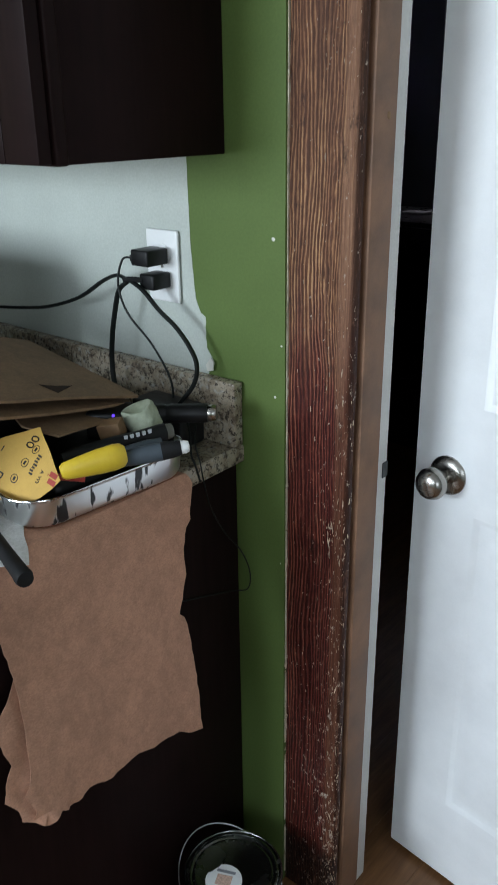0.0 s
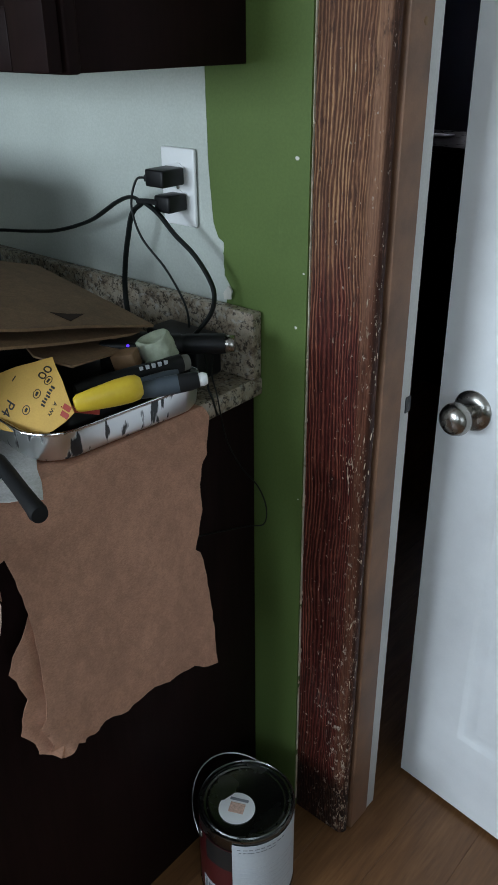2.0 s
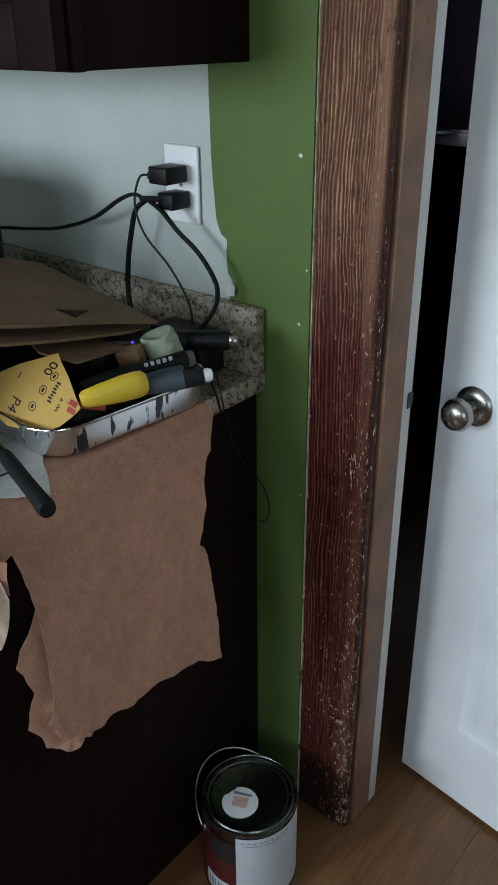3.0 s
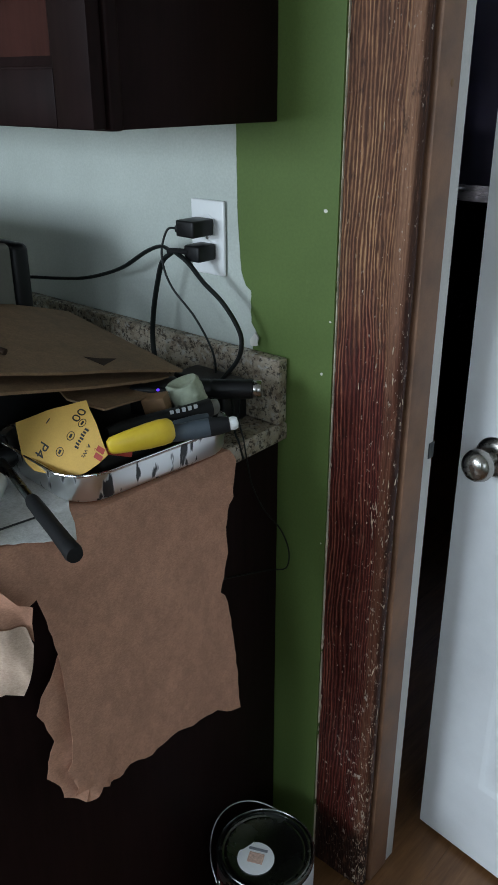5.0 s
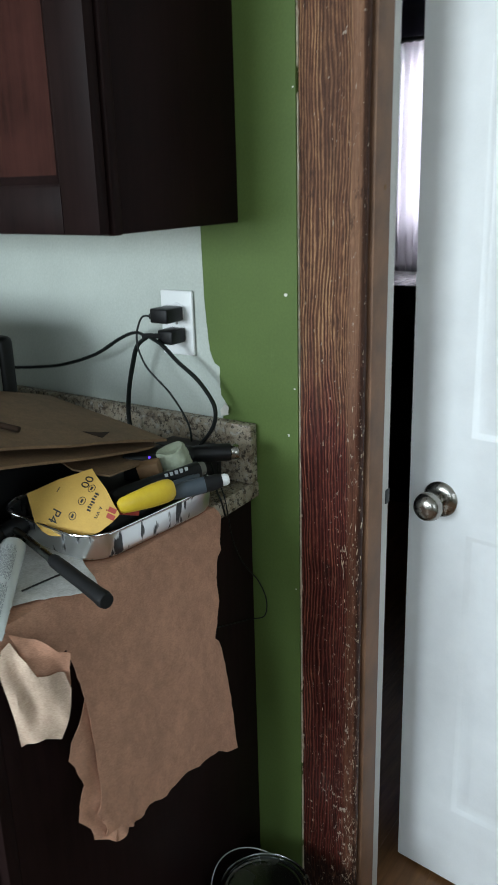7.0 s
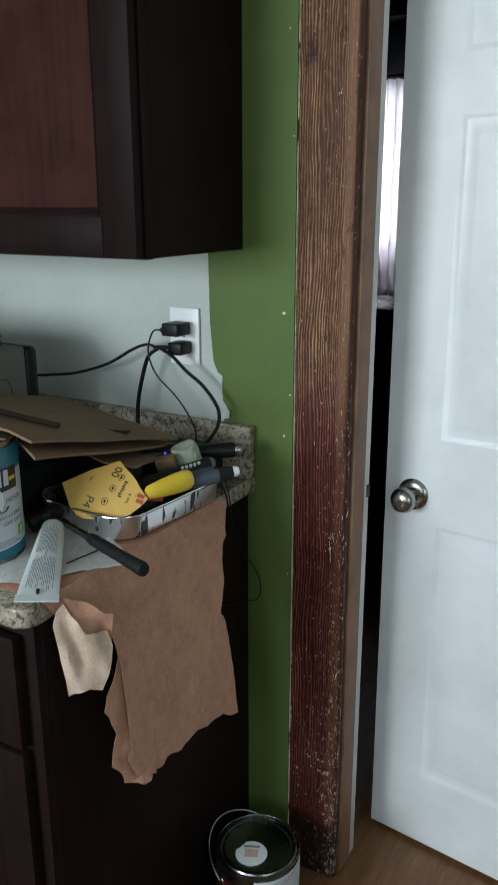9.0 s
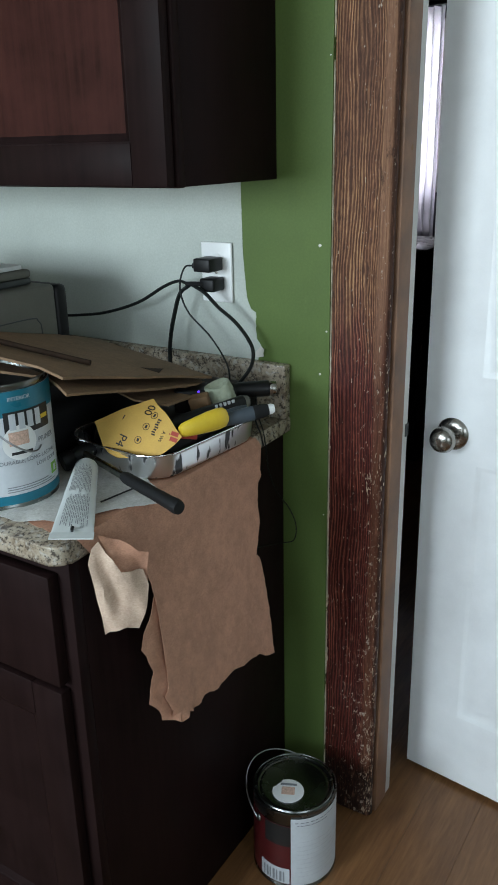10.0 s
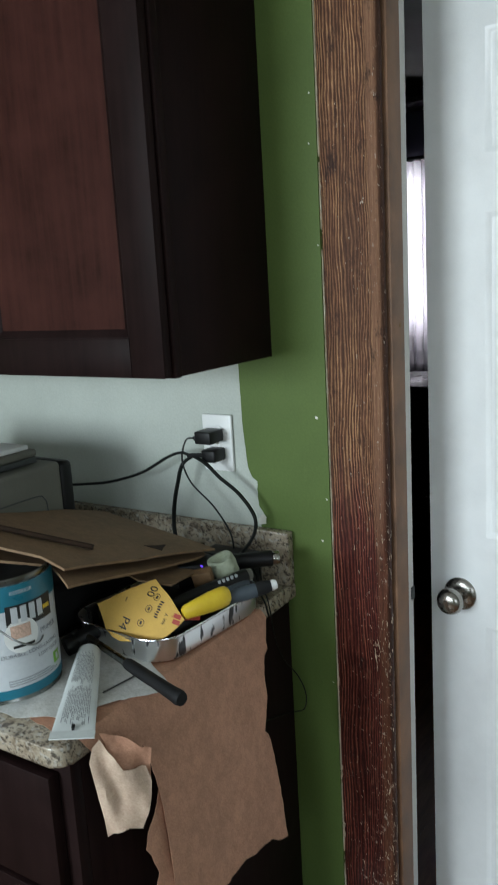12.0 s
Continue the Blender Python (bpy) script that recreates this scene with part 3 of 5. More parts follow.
part("knot", moved(lathe([(0, 0.001), (0.003, 0.0012), (0.0045, 0.0006), (0.005, 0)], 14), pose(JAMB_X + 0.003, 0.066, 1.405, 0, 90, 0)), SOFTWOOD, frame_thing)
part("head_casing", box(CASE_X, OPEN_R + 0.11, 0.004, 0.112, 2.062, 2.17, 0.004), CASING, frame_thing)
part("right_casing", box(OPEN_R, OPEN_R + 0.11, 0.004, 0.115, 0, 2.058, 0.004), CASING, frame_thing)


def flakes(count, place, smin, smax, seed):
    rng, bm = random.Random(seed), bmesh.new()
    for _ in range(count):
        c, nrm = place(rng)
        s, n = rng.uniform(smin, smax) * rng.choice((0.4, 0.6, 0.8, 1.2)), rng.randint(6, 10)
        t = nrm.cross(Vector((0, 0, 1))).normalized()
        long, turn = rng.choice((1.3, 2, 4, 7, 11)), rng.uniform(-0.25, 0.25)
        ring = []
        for k in range(n):
            a, r = 2 * math.pi * k / n, s * rng.uniform(0.3, 1)
            p, q = r * math.cos(a), r * long * math.sin(a)
            ring.append(c + t * (p * math.cos(turn) - q * math.sin(turn)) + Vector((0, 0, p * math.sin(turn) + q * math.cos(turn))))
        lo, hi = [bm.verts.new(p - nrm * 0.0006) for p in ring], [bm.verts.new(p + nrm * rng.uniform(0.0003, 0.0009)) for p in ring]
        bm.faces.new(hi)
        for k in range(n):
            bm.faces.new((lo[k], lo[(k + 1) % n], hi[(k + 1) % n], hi[k]))
    return bm


def on_inner_edge(rng):
    z = 0.015 + 1.15 * rng.random() ** 1.9
    a = rng.uniform(-0.35, 1.55)
    a, side = max(a, 0), min(a, 0) * 0.02
    return Vector((0.184 + side + 0.013 * math.sin(a), 0.0062 + 0.012 * (1 - math.cos(a)), z)), Vector((math.sin(a), -math.cos(a), 0))


def on_worn_spot(rng):
    return Vector((0.170 + rng.gauss(0, 0.008), 0.0062, 0.80 + rng.gauss(0, 0.03))), Vector((0, -1, 0))


def on_left_edge(rng):
    return Vector((CASE_X + rng.uniform(-0.0005, 0.003), 0.004, rng.uniform(0.05, 1.9))), Vector((0.3, -0.95, 0))


def on_face(rng):
    z = 0.05 + 1.75 * rng.random() ** 1.4
    return Vector((CASE_X + 0.11 * rng.random() ** 0.6, 0.0062, z)), Vector((0, -1, 0))


def worn_line(x, y, z0, z1, wide, seed):
    """A broken ragged line of old paint along a board's edge."""
    bm, n = bmesh.new(), 420
    for k in range(n):
        za, zb = z0 + (z1 - z0) * k / n, z0 + (z1 - z0) * (k + 1) / n
        w = [wide * max(0, 0.62 + 0.9 * noise.noise((seed, z * 17, 1)) + 0.6 * noise.noise((seed, z * 90, 5))) for z in (za, zb)]
        if min(w) < wide * 0.12:
            continue
        q = [(x - w[0] * 0.4, y, za), (x + w[0] * 0.6, y - 0.0004, za), (x + w[1] * 0.6, y - 0.0004, zb), (x - w[1] * 0.4, y, zb)]
        lo, hi = [bm.verts.new((p[0], 0.009, p[2])) for p in q], [bm.verts.new(p) for p in q]
        bm.faces.new(hi)
        for i in range(4):
            bm.faces.new((lo[i], lo[(i + 1) % 4], hi[(i + 1) % 4], hi[i]))
    return bm


tagged(part("paint_line", worn_line(CASE_X + 0.0005, 0.0038, 0.02, 2.05, 0.0029, 3.0), CREAMPAINT, frame_thing, "thin cream line of old paint and caulk", smooth=False), kind="stuff")
tagged(part("edge_flakes", flakes(260, on_inner_edge, 0.0003, 0.0013, 1), FLAKE, frame_thing, "white flakes of old paint", smooth=False), kind="stuff")
tagged(part("spot_flakes", flakes(45, on_worn_spot, 0.0003, 0.0014, 7), FLAKE, frame_thing, "cluster of worn cream specks", smooth=False), kind="stuff")
tagged(part("side_flakes", flakes(110, on_left_edge, 0.0006, 0.0022, 2), FLAKE, frame_thing, "cream flakes of old paint", smooth=False), kind="stuff")
tagged(part("face_flakes", flakes(240, on_face, 0.0002, 0.0007, 4), FLAKE, frame_thing, "specks of old paint", smooth=False), kind="stuff")


def panel_mesh(x0, x1, z0, z1):
    """A moulded door panel: a sunk bead, a flat margin and a raised field."""
    bm = bmesh.new()
    loops = []
    for inset, y in ((0, 0), (0.003, 0.0008), (0.008, 0.0045), (0.012, 0.0052), (0.022, 0.0050), (0.028, 0.0040), (0.034, 0.0022), (0.038, 0.0018)):
        loops.append([bm.verts.new(c) for c in ((x0 + inset, y, z0 + inset), (x1 - inset, y, z0 + inset), (x1 - inset, y, z1 - inset), (x0 + inset, y, z1 - inset))])
    for a, b in zip(loops, loops[1:]):
        for k in range(4):
            bm.faces.new((a[k], a[(k + 1) % 4], b[(k + 1) % 4], b[k]))
    bm.faces.new(loops[-1])
    return bm


door = thing("door_1", pose(0.2045, 0.213, 0.012, 0, 0, -7.1) @ pose(0, 0, 0, 0, -0.3, 0), "white six-panel door, slightly open, with a nickel knob", "door", "structure")
cols, rows_z = ((0.117, 0.340), (0.422, 0.645)), ((0.178, 0.788), (0.972, 1.580), (1.680, 1.885))
xs, zs = [0, 0.117, 0.340, 0.422, 0.645, DOOR_W], [0, 0.178, 0.788, 0.972, 1.580, 1.680, 1.885, DOOR_H]
leaf = bmesh.new()
for i, (x0, x1) in enumerate(zip(xs, xs[1:])):
    for j, (z0, z1) in enumerate(zip(zs, zs[1:])):
        if not (i in (1, 3) and j in (1, 3, 5)):
            leaf.faces.new([leaf.verts.new(c) for c in ((x0, 0, z0), (x1, 0, z0), (x1, 0, z1), (x0, 0, z1))])
x0, x1, z0, z1 = 0, DOOR_W, 0, DOOR_H
for q in (((x0, 0, z0), (x0, 0, z1), (x0, DOOR_T, z1), (x0, DOOR_T, z0)), ((x1, 0, z0), (x1, DOOR_T, z0), (x1, DOOR_T, z1), (x1, 0, z1)),
          ((x0, 0, z0), (x0, DOOR_T, z0), (x1, DOOR_T, z0), (x1, 0, z0)), ((x0, 0, z1), (x1, 0, z1), (x1, DOOR_T, z1), (x0, DOOR_T, z1)),
          ((x0, DOOR_T, z0), (x0, DOOR_T, z1), (x1, DOOR_T, z1), (x1, DOOR_T, z0))):
    leaf.faces.new([leaf.verts.new(c) for c in q])
bmesh.ops.remove_doubles(leaf, verts=leaf.verts, dist=1e-5)
part("leaf", leaf, DOOR, door, smooth=False)
for a, b in cols:
    for c, d in rows_z:
        part("panel", panel_mesh(a, b, c, d), DOOR, door)
knob_m = pose(0.064, 0, 0.847, 90)
part("rosette", moved(lathe([(0.012, 0.011), (0.024, 0.010), (0.031, 0.006), (0.0335, 0.003), (0.0335, 0)], 40), knob_m), STEEL, door, "round brushed nickel rosette")
part("knob", moved(lathe([(0, 0.066), (0.006, 0.0658), (0.0065, 0.0645), (0.016, 0.063), (0.0235, 0.057), (0.0268, 0.048), (0.0255, 0.039), (0.019, 0.031), (0.0125, 0.025), (0.012, 0.009)], 48), knob_m), STEEL, door, "round brushed nickel knob")


# ---- cabinets and counter ----
def sloped_ring(x0, x1, z0, z1, y, wide=0.013):
    """The sloped inner edge that leads from the frame's face down to the sunk panel."""
    bm, loops = bmesh.new(), []
    for inset, d in ((-0.0005, 0.0012), (0.0015, 0.0012), (0.003, 0.0028), (wide - 0.002, 0.0075), (wide, 0.0088)):
        loops.append([bm.verts.new(c) for c in ((x0 + inset, y + d, z0 + inset), (x1 - inset, y + d, z0 + inset), (x1 - inset, y + d, z1 - inset), (x0 + inset, y + d, z1 - inset))])
    for a, b in zip(loops, loops[1:]):
        for k in range(4):
            bm.faces.new((a[k], a[(k + 1) % 4], b[(k + 1) % 4], b[k]))
    return bm


def shaker_front(name, parent, x0, x1, z0, z1, y, rail, label, field):
    """A framed front: stiles, rails and a sunk panel, its face at y."""
    ob = new(name)
    ob.parent = parent
    ob["label"] = label
    back = y + 0.019
    for n, q in (("stile", (x0, x0 + rail, z0, z1)), ("stile", (x1 - rail, x1, z0, z1)), ("rail", (x0 + rail, x1 - rail, z0, z0 + rail * 0.96)), ("rail", (x0 + rail, x1 - rail, z1 - rail * 0.96, z1))):
        part(n, box(q[0], q[1], y, back, q[2], q[3], 0.0022), ESPRESSO, ob)
    part("moulding", sloped_ring(x0 + rail, x1 - rail, z0 + rail * 0.96, z1 - rail * 0.96, y), ESPRESSO, ob, smooth=False)
    part("panel", box(x0 + rail - 0.004, x1 - rail + 0.004, y + 0.009, back - 0.003, z0 + rail * 0.94, z1 - rail * 0.94), field, ob, smooth=False)
    return ob


upper = thing("wall_cabinet", pose(0, 0, 0), "dark espresso wooden wall cabinet with framed doors", "cabinet")
part("body", box(-0.92, -0.023, -0.282, -0.001, 1.356, 2.24, 0.0015), ESPRESSO, upper)
part("face_frame", box(-0.92, -0.017, -0.301, -0.282, 1.355, 2.24, 0.0035, 3), ESPRESSO, upper)
shaker_front("door", upper, -0.462, -0.021, 1.3575, 2.235, -0.3235, 0.066, "dark framed cabinet door", VENEER)
shaker_front("door", upper, -0.905, -0.468, 1.3575, 2.235, -0.3235, 0.066, "dark framed cabinet door", VENEER)

base = thing("base_cabinet", pose(0, 0, 0), "dark espresso wooden base cabinet under the counter", "cabinet")
part("body", box(-1.6, -0.018, -0.585, -0.002, 0.10, 0.8835, 0.0015), ESPRESSO, base)
part("side_panel", box(-0.018, -0.012, -0.585, -0.003, 0.0, 0.8835, 0.001), ESPRESSO, base)
part("face_frame", box(-1.6, -0.012, -0.605, -0.585, 0.10, 0.8835, 0.0015), ESPRESSO, base)
part("toe_kick", box(-1.6, -0.018, -0.53, -0.51, 0.0, 0.10), ESPRESSO, base, smooth=False)
part("drawer_front", box(-0.44, -0.034, -0.626, -0.606, 0.668, 0.852, 0.003), ESPRESSO, base)
part("drawer_front", box(-0.86, -0.446, -0.626, -0.606, 0.668, 0.852, 0.003), ESPRESSO, base)
shaker_front("door", base, -0.44, -0.034, 0.125, 0.658, -0.626, 0.062, "dark framed cabinet door", ESPRESSO)
shaker_front("door", base, -0.86, -0.446, 0.125, 0.658, -0.626, 0.062, "dark framed cabinet door", ESPRESSO)


def slab():
    """The counter's slab with a rounded free corner and eased edges."""
    bm = bmesh.new()
    r, x1, y0 = 0.022, 0.010, -0.640
    outline = [(-1.62, 0.0), (-1.62, y0)] + [(x1 - r + r * math.sin(a), y0 + r - r * math.cos(a)) for a in (radians(15 * k) for k in range(7))] + [(0.003, 0.0)]
    low, top = [bm.verts.new((x, y - 0.0005, 0.884)) for x, y in outline], [bm.verts.new((x, y - 0.0005, 0.914)) for x, y in outline]
    bm.faces.new(low), bm.faces.new(top)
    for k in range(len(outline)):
        j = (k + 1) % len(outline)
        bm.faces.new((low[k], low[j], top[j], top[k]))
    rim = [e for e in bm.edges if abs(e.verts[0].co.z - e.verts[1].co.z) < 1e-6]
    bmesh.ops.bevel(bm, geom=rim, offset=0.004, segments=3, affect="EDGES", profile=0.5)
    return bm


counter = thing("countertop", pose(0, 0, 0), "speckled cream and brown granite countertop with backsplash", "countertop")
part("slab", slab(), GRANITE, counter)
part("backsplash", box(-1.62, 0.004, -0.0235, -0.0025, 0.9142, 1.021, 0.003, 3), GRANITE, counter)


# ---- things on the counter ----
TOP = 0.914


def drape(s, y):
    """Lies on the counter for s < 0, turns over its end and hangs down beside the cabinet."""
    w = noise.noise((s * 9, y * 9, 0)) * 0.006 + noise.noise((s * 30, y * 24, 4)) * 0.0018
    if s < 0:
        return (0.012 + s, y, TOP + 0.0022 + abs(w) * 0.3)
    # crumpled low front corner, soft creases across the sheet
    near = math.exp(-(((y + 0.49) / 0.05) ** 2 + ((s - 0.35) / 0.05) ** 2))
    crumple = near * (0.022 * abs(noise.noise((s * 38, y * 38, 3))) + 0.010 * noise.noise((s * 80, y * 70, 6)) + 0.008)
    crease = 0.0040 * math.exp(-((s - 0.062 - 0.05 * (y + 0.3)) / 0.0055) ** 2) - 0.0018 * math.exp(-((y + 0.335 + 0.1 * s) / 0.008) ** 2) * min(1, s / 0.1)
    bend, grow = min(s, 0.02), min(1, s / 0.2)
    out = 0.012 + bend * 0.4 + 0.160 * max(0, s - 0.02)
    return (out + w * grow * 0.8 + crease + crumple, y - 0.012 * w * 10 * grow, TOP + 0.0022 - bend * 0.75 - max(0, s - 0.02) * 0.985)


kraft_outline = [(-0.17, -0.16), (-0.02, -0.146), (0.02, -0.14), (0.06, -0.155), (0.11, -0.18), (0.15, -0.183), (0.205, -0.208), (0.214, -0.199), (0.243, -0.196), (0.308, -0.197), (0.376, -0.2), (0.408, -0.203),
                 (0.403, -0.222), (0.384, -0.25), (0.378, -0.3), (0.368, -0.33), (0.374, -0.38), (0.361, -0.42), (0.366, -0.45), (0.354, -0.475), (0.357, -0.497), (0.345, -0.512),
                 (0.335, -0.505), (0.31, -0.512), (0.285, -0.498), (0.22, -0.489), (0.15, -0.489), (0.09, -0.495), (0.070, -0.500), (0.074, -0.510), (0.078, -0.530), (0.070, -0.570), (0.018, -0.600), (-0.03, -0.612), (-0.1, -0.6), (-0.17, -0.52)]
tagged(part("kraft_paper", sheet(ragged(kraft_outline, 0.0018, 0.011, 5), drape, 0.0006, step=0.012), KRAFT), "brown kraft masking paper with torn edges hanging off the counter end", "paper")



def tuck(s, y):
    """The folded-back strip behind the hanging sheet's front edge."""
    x, yy, z = drape(s, y)
    return (x - 0.007 - 0.10 * max(0, -0.482 - y) + 0.006 * noise.noise((s * 20, y * 30, 8)), yy + 0.012 * max(0, -0.482 - y), z)


fold_outline = [(0.150, -0.478), (0.172, -0.492), (0.195, -0.510), (0.222, -0.528), (0.235, -0.522), (0.268, -0.514), (0.290, -0.528), (0.312, -0.534), (0.330, -0.522), (0.348, -0.520), (0.352, -0.505), (0.33, -0.48), (0.2, -0.47)]
tagged(part("kraft_fold", sheet(ragged(fold_outline, 0.0018, 0.01, 15), tuck, 0.0006, step=0.009), KRAFT), "folded-back strip of brown kraft paper", "paper")

pa, pb, pc = Vector((0.035, -0.591, 0.912)), Vector((0.076, -0.540, 0.832)), Vector((0.032, -0.590, 0.764))
pn = (pb - pa).cross(pc - pa).normalized()
if pn.x < 0:
    pn = -pn


def flap(u, v):
    p = pa + u * (pb - pa) + v * (pc - pa)
    return p + pn * (0.012 * noise.noise((u * 3, v * 3, 2)) - 0.018 * (u - 0.4) ** 2 + 0.006 * abs(u - 0.3 - 0.3 * v))


scrap_outline = [(0, 0), (0.14, 0.07), (0.27, 0.06), (0.42, 0.11), (0.6, 0.03), (0.8, -0.06), (0.9, -0.10), (1.0, 0.0), (0.97, 0.17), (0.86, 0.40), (0.74, 0.61), (0.45, 0.72), (0.22, 0.85), (0, 1.0), (-0.12, 0.68), (-0.234, 0.355), (-0.14, 0.16)]
tagged(part("paper_scrap", sheet(ragged(scrap_outline, 0.02, 0.12, 6), flap, 0.0006, step=0.09), CREAM), "pale torn paper scrap folded over the counter end", "paper")
tagged(part("paper_fold", sheet(ragged([(0, -0.05), (1.05, -0.35), (1.0, 0.0), (0.8, 0.02), (0.6, 0.06), (0.4, 0.16), (0.2, 0.1)], 0.02, 0.12, 16), lambda u, v: flap(u, v) - pn * 0.006, 0.0006, step=0.09), KRAFT), "brown fold of torn paper at the counter end", "paper")

# thin pale sheet under the tools
film_outline = [(-0.24, -0.60), (-0.10, -0.615), (-0.045, -0.585), (0.0, -0.51), (0.052, -0.452), (0.02, -0.43), (-0.10, -0.36), (-0.26, -0.36)]
film_sheet = sheet(ragged(film_outline, 0.002, 0.03, 9), lambda u, v: (u, v, TOP + 0.0052 + 0.006 * abs(noise.noise((u * 16, v * 16, 1))) + 0.0025 * abs(noise.noise((u * 50, v * 50, 3)))), 0.0005, step=0.01)
tagged(part("drop_sheet", film_sheet, FILM), "thin pale grey paper sheet lying on the counter", "paper")
# dark line printed on the pale sheet, modelled as a thin rod
tagged(part("printed_line", sweep([(-0.029, -0.512, TOP + 0.0115), (-0.024, -0.478, TOP + 0.0115), (-0.018, -0.440, TOP + 0.0115)], 0.0013, 6), INK), "black printed line on the pale sheet, modelled as a thin rod", "stick")


def paint_can(m, label):
    """A gallon can with rims and ears."""
    can = thing("paint_can", m, label, "paint can")
    part("body", lathe([(0, 0.003), (0.077, 0.002), (0.0825, 0.0), (0.0838, 0.003), (0.0825, 0.006), (0.0815, 0.008), (0.0815, 0.181), (0.0828, 0.184), (0.0838, 0.187), (0.0835, 0.190), (0.081, 0.1905), (0.079, 0.188)], 64), LID, can)
    return can


def bail(can, r, ear, height, side, lift, reach):
    """The wire handle: ears, and a bow that leans to one side."""
    axis, out = Vector((math.cos(radians(ear)), math.sin(radians(ear)), 0)), Vector((math.cos(radians(side)), math.sin(radians(side)), 0))
    for s in (1, -1):
        p = axis * (r + 0.001) * s
        part("ear", moved(lathe([(0, 0.004), (0.006, 0.0035), (0.009, 0.001), (0.0095, 0)], 18), Matrix.Translation((p.x, p.y, height)) @ pose(0, 0, 0, 0, 90, ear + (0 if s > 0 else 180))), LID, can)
    pts = [axis * (r + 0.004) * math.cos(a) + (out * reach + Vector((0, 0, lift))) * math.sin(a) + Vector((0, 0, height)) for a in (math.pi * k / 14 for k in range(15))]
    part("bail_handle", sweep(pts, 0.0014, 6, steps=4), WIRE, can, "thin steel wire handle")


# open can of primer with a teal and white label
can = paint_can(pose(-0.201, -0.540, TOP + 0.003, 0, 0, 15), "opened metal paint can with a teal and white label")
R = 0.0822
part("label", band(R, -150, 110, 0.010, 0.180), LABEL, can, "white paper label")
R2 = R + 0.0007
part("teal_band", band(R2, -150, 110, 0.143, 0.180), TEAL, can, "teal band along the top")
part("teal_foot", band(R2, -150, 110, 0.010, 0.024), TEAL, can, "teal band along the foot")
part("logo_block", band(R2 + 0.0007, -48, 6, 0.115, 0.150), INK, can, "black block with pale bars")
for k in range(4):
    part("logo_bar", band(R2 + 0.0014, -43 + 9.5 * k, -36.5 + 9.5 * k, 0.123, 0.147), LABEL, can)
part("logo_bar", band(R2 + 0.0014, -7, 3, 0.129, 0.135), YELLOW, can)
disc = lathe([(0, 0.0006), (0.026, 0.0006), (0.026, 0)], 32)
part("round_sticker", wrapped(moved(disc, pose(0, 0, 0)), R2 + 0.0012, -34, 0.103), PLATE, can, "round white sticker")
part("sticker_print", band(R2 + 0.0022, -45, -25, 0.100, 0.120), PEACH, can)
part("sticker_code", band(R2 + 0.0022, -44, -22, 0.086, 0.090), INK, can)
part("green_mark", band(R2, 3, 15, 0.036, 0.053), LIME, can, "small green square mark")
part("green_leaf", band(R2 + 0.0007, 7, 11, 0.040, 0.049), LABEL, can)
part("words", wrapped(letters("DURABLE, LONG-LASTING", 0.0085), R2, -22, 0.074), GREYINK, can, smooth=False)
part("words", wrapped(letters("LOW ODOR", 0.0085), R2, -2, 0.063), GREYINK, can, smooth=False)
part("words", wrapped(letters("INTERIOR", 0.008), R2 + 0.0006, -30, 0.168), LABEL, can, smooth=False)
part("words", wrapped(letters("PRIMER", 0.0115), R2, 0, 0.098), GREYINK, can, smooth=False)
for k in range(3):
    part("print_line", band(R2, -52, 8 - 6 * k, 0.0285 + 0.0036 * k, 0.0297 + 0.0036 * k), GREYINK, can)
# shade inside the open can, put in as a black disc
part("inside_shade", lathe([(0, 0.165), (0.06, 0.165), (0.0805, 0.168)], 40), INK, can, "black disc that stands for the shade inside the open can")
bail(can, R, -70, 0.150, -15, -0.062, 0.088)

# white tube of filler
tube = thing("filler_tube", pose(-0.055, -0.5, TOP + 0.020, 0, 4, 0), "white plastic filler tube with fine print, lying flat", "tube")
ta, tb = Vector((-0.062, 0.056, 0.006)), Vector((0.058, -0.105, -0.003))
tdir = (tb - ta).normalized()
tside = Vector((-tdir.y, tdir.x, 0)).normalized()
if tside.x < 0:
    tside = -tside
tside = (tside * 0.94 + Vector((0.0, 0.0, 0.0))).normalized()


def tube_body():
    bm, rings = bmesh.new(), []
    for k in range(17):
        u = k / 16
        w, h = 0.0165 + 0.0125 * u ** 0.8, 0.0155 * (1 - u ** 1.5) + 0.0006
        if k == 0:
            w, h = 0.009, 0.009
        c = ta + (tb - ta) * u
        up = tdir.cross(tside) * (-1 if tdir.cross(tside).z < 0 else 1)
        rings.append([bm.verts.new(c + tside * w * math.cos(a) + up * (h * math.sin(a) + (h - 0.012) * 0.4)) for a in (2 * math.pi * j / 28 for j in range(28))])
    for a, b in zip(rings, rings[1:]):
        for j in range(28):
            bm.faces.new((a[j], a[(j + 1) % 28], b[(j + 1) % 28], b[j]))
    bm.faces.new(rings[0]), bm.faces.new(rings[-1])
    return bm


part("body", tube_body(), TUBE, tube)
crimp = bmesh.new()
for u in (0.0, 0.016):
    for s in (-1, 1):
        for h in (-0.0009, 0.0009):
            crimp.verts.new(tb + tdir * u + tside * s * 0.0298 + Vector((0, 0, h - 0.004)))
bmesh.ops.convex_hull(crimp, input=crimp.verts)
part("crimp", crimp, TUBE, tube, "flat crimped end", smooth=False)
nozzle = lathe([(0, 0.014), (0.0065, 0.014), (0.007, 0.012), (0.0075, 0)], 20)
part("nozzle", moved(nozzle, Matrix.Translation(ta) @ (-tdir).to_track_quat("Z", "Y").to_matrix().to_4x4()), BLACK, tube, "dark screw cap")
rng = random.Random(21)
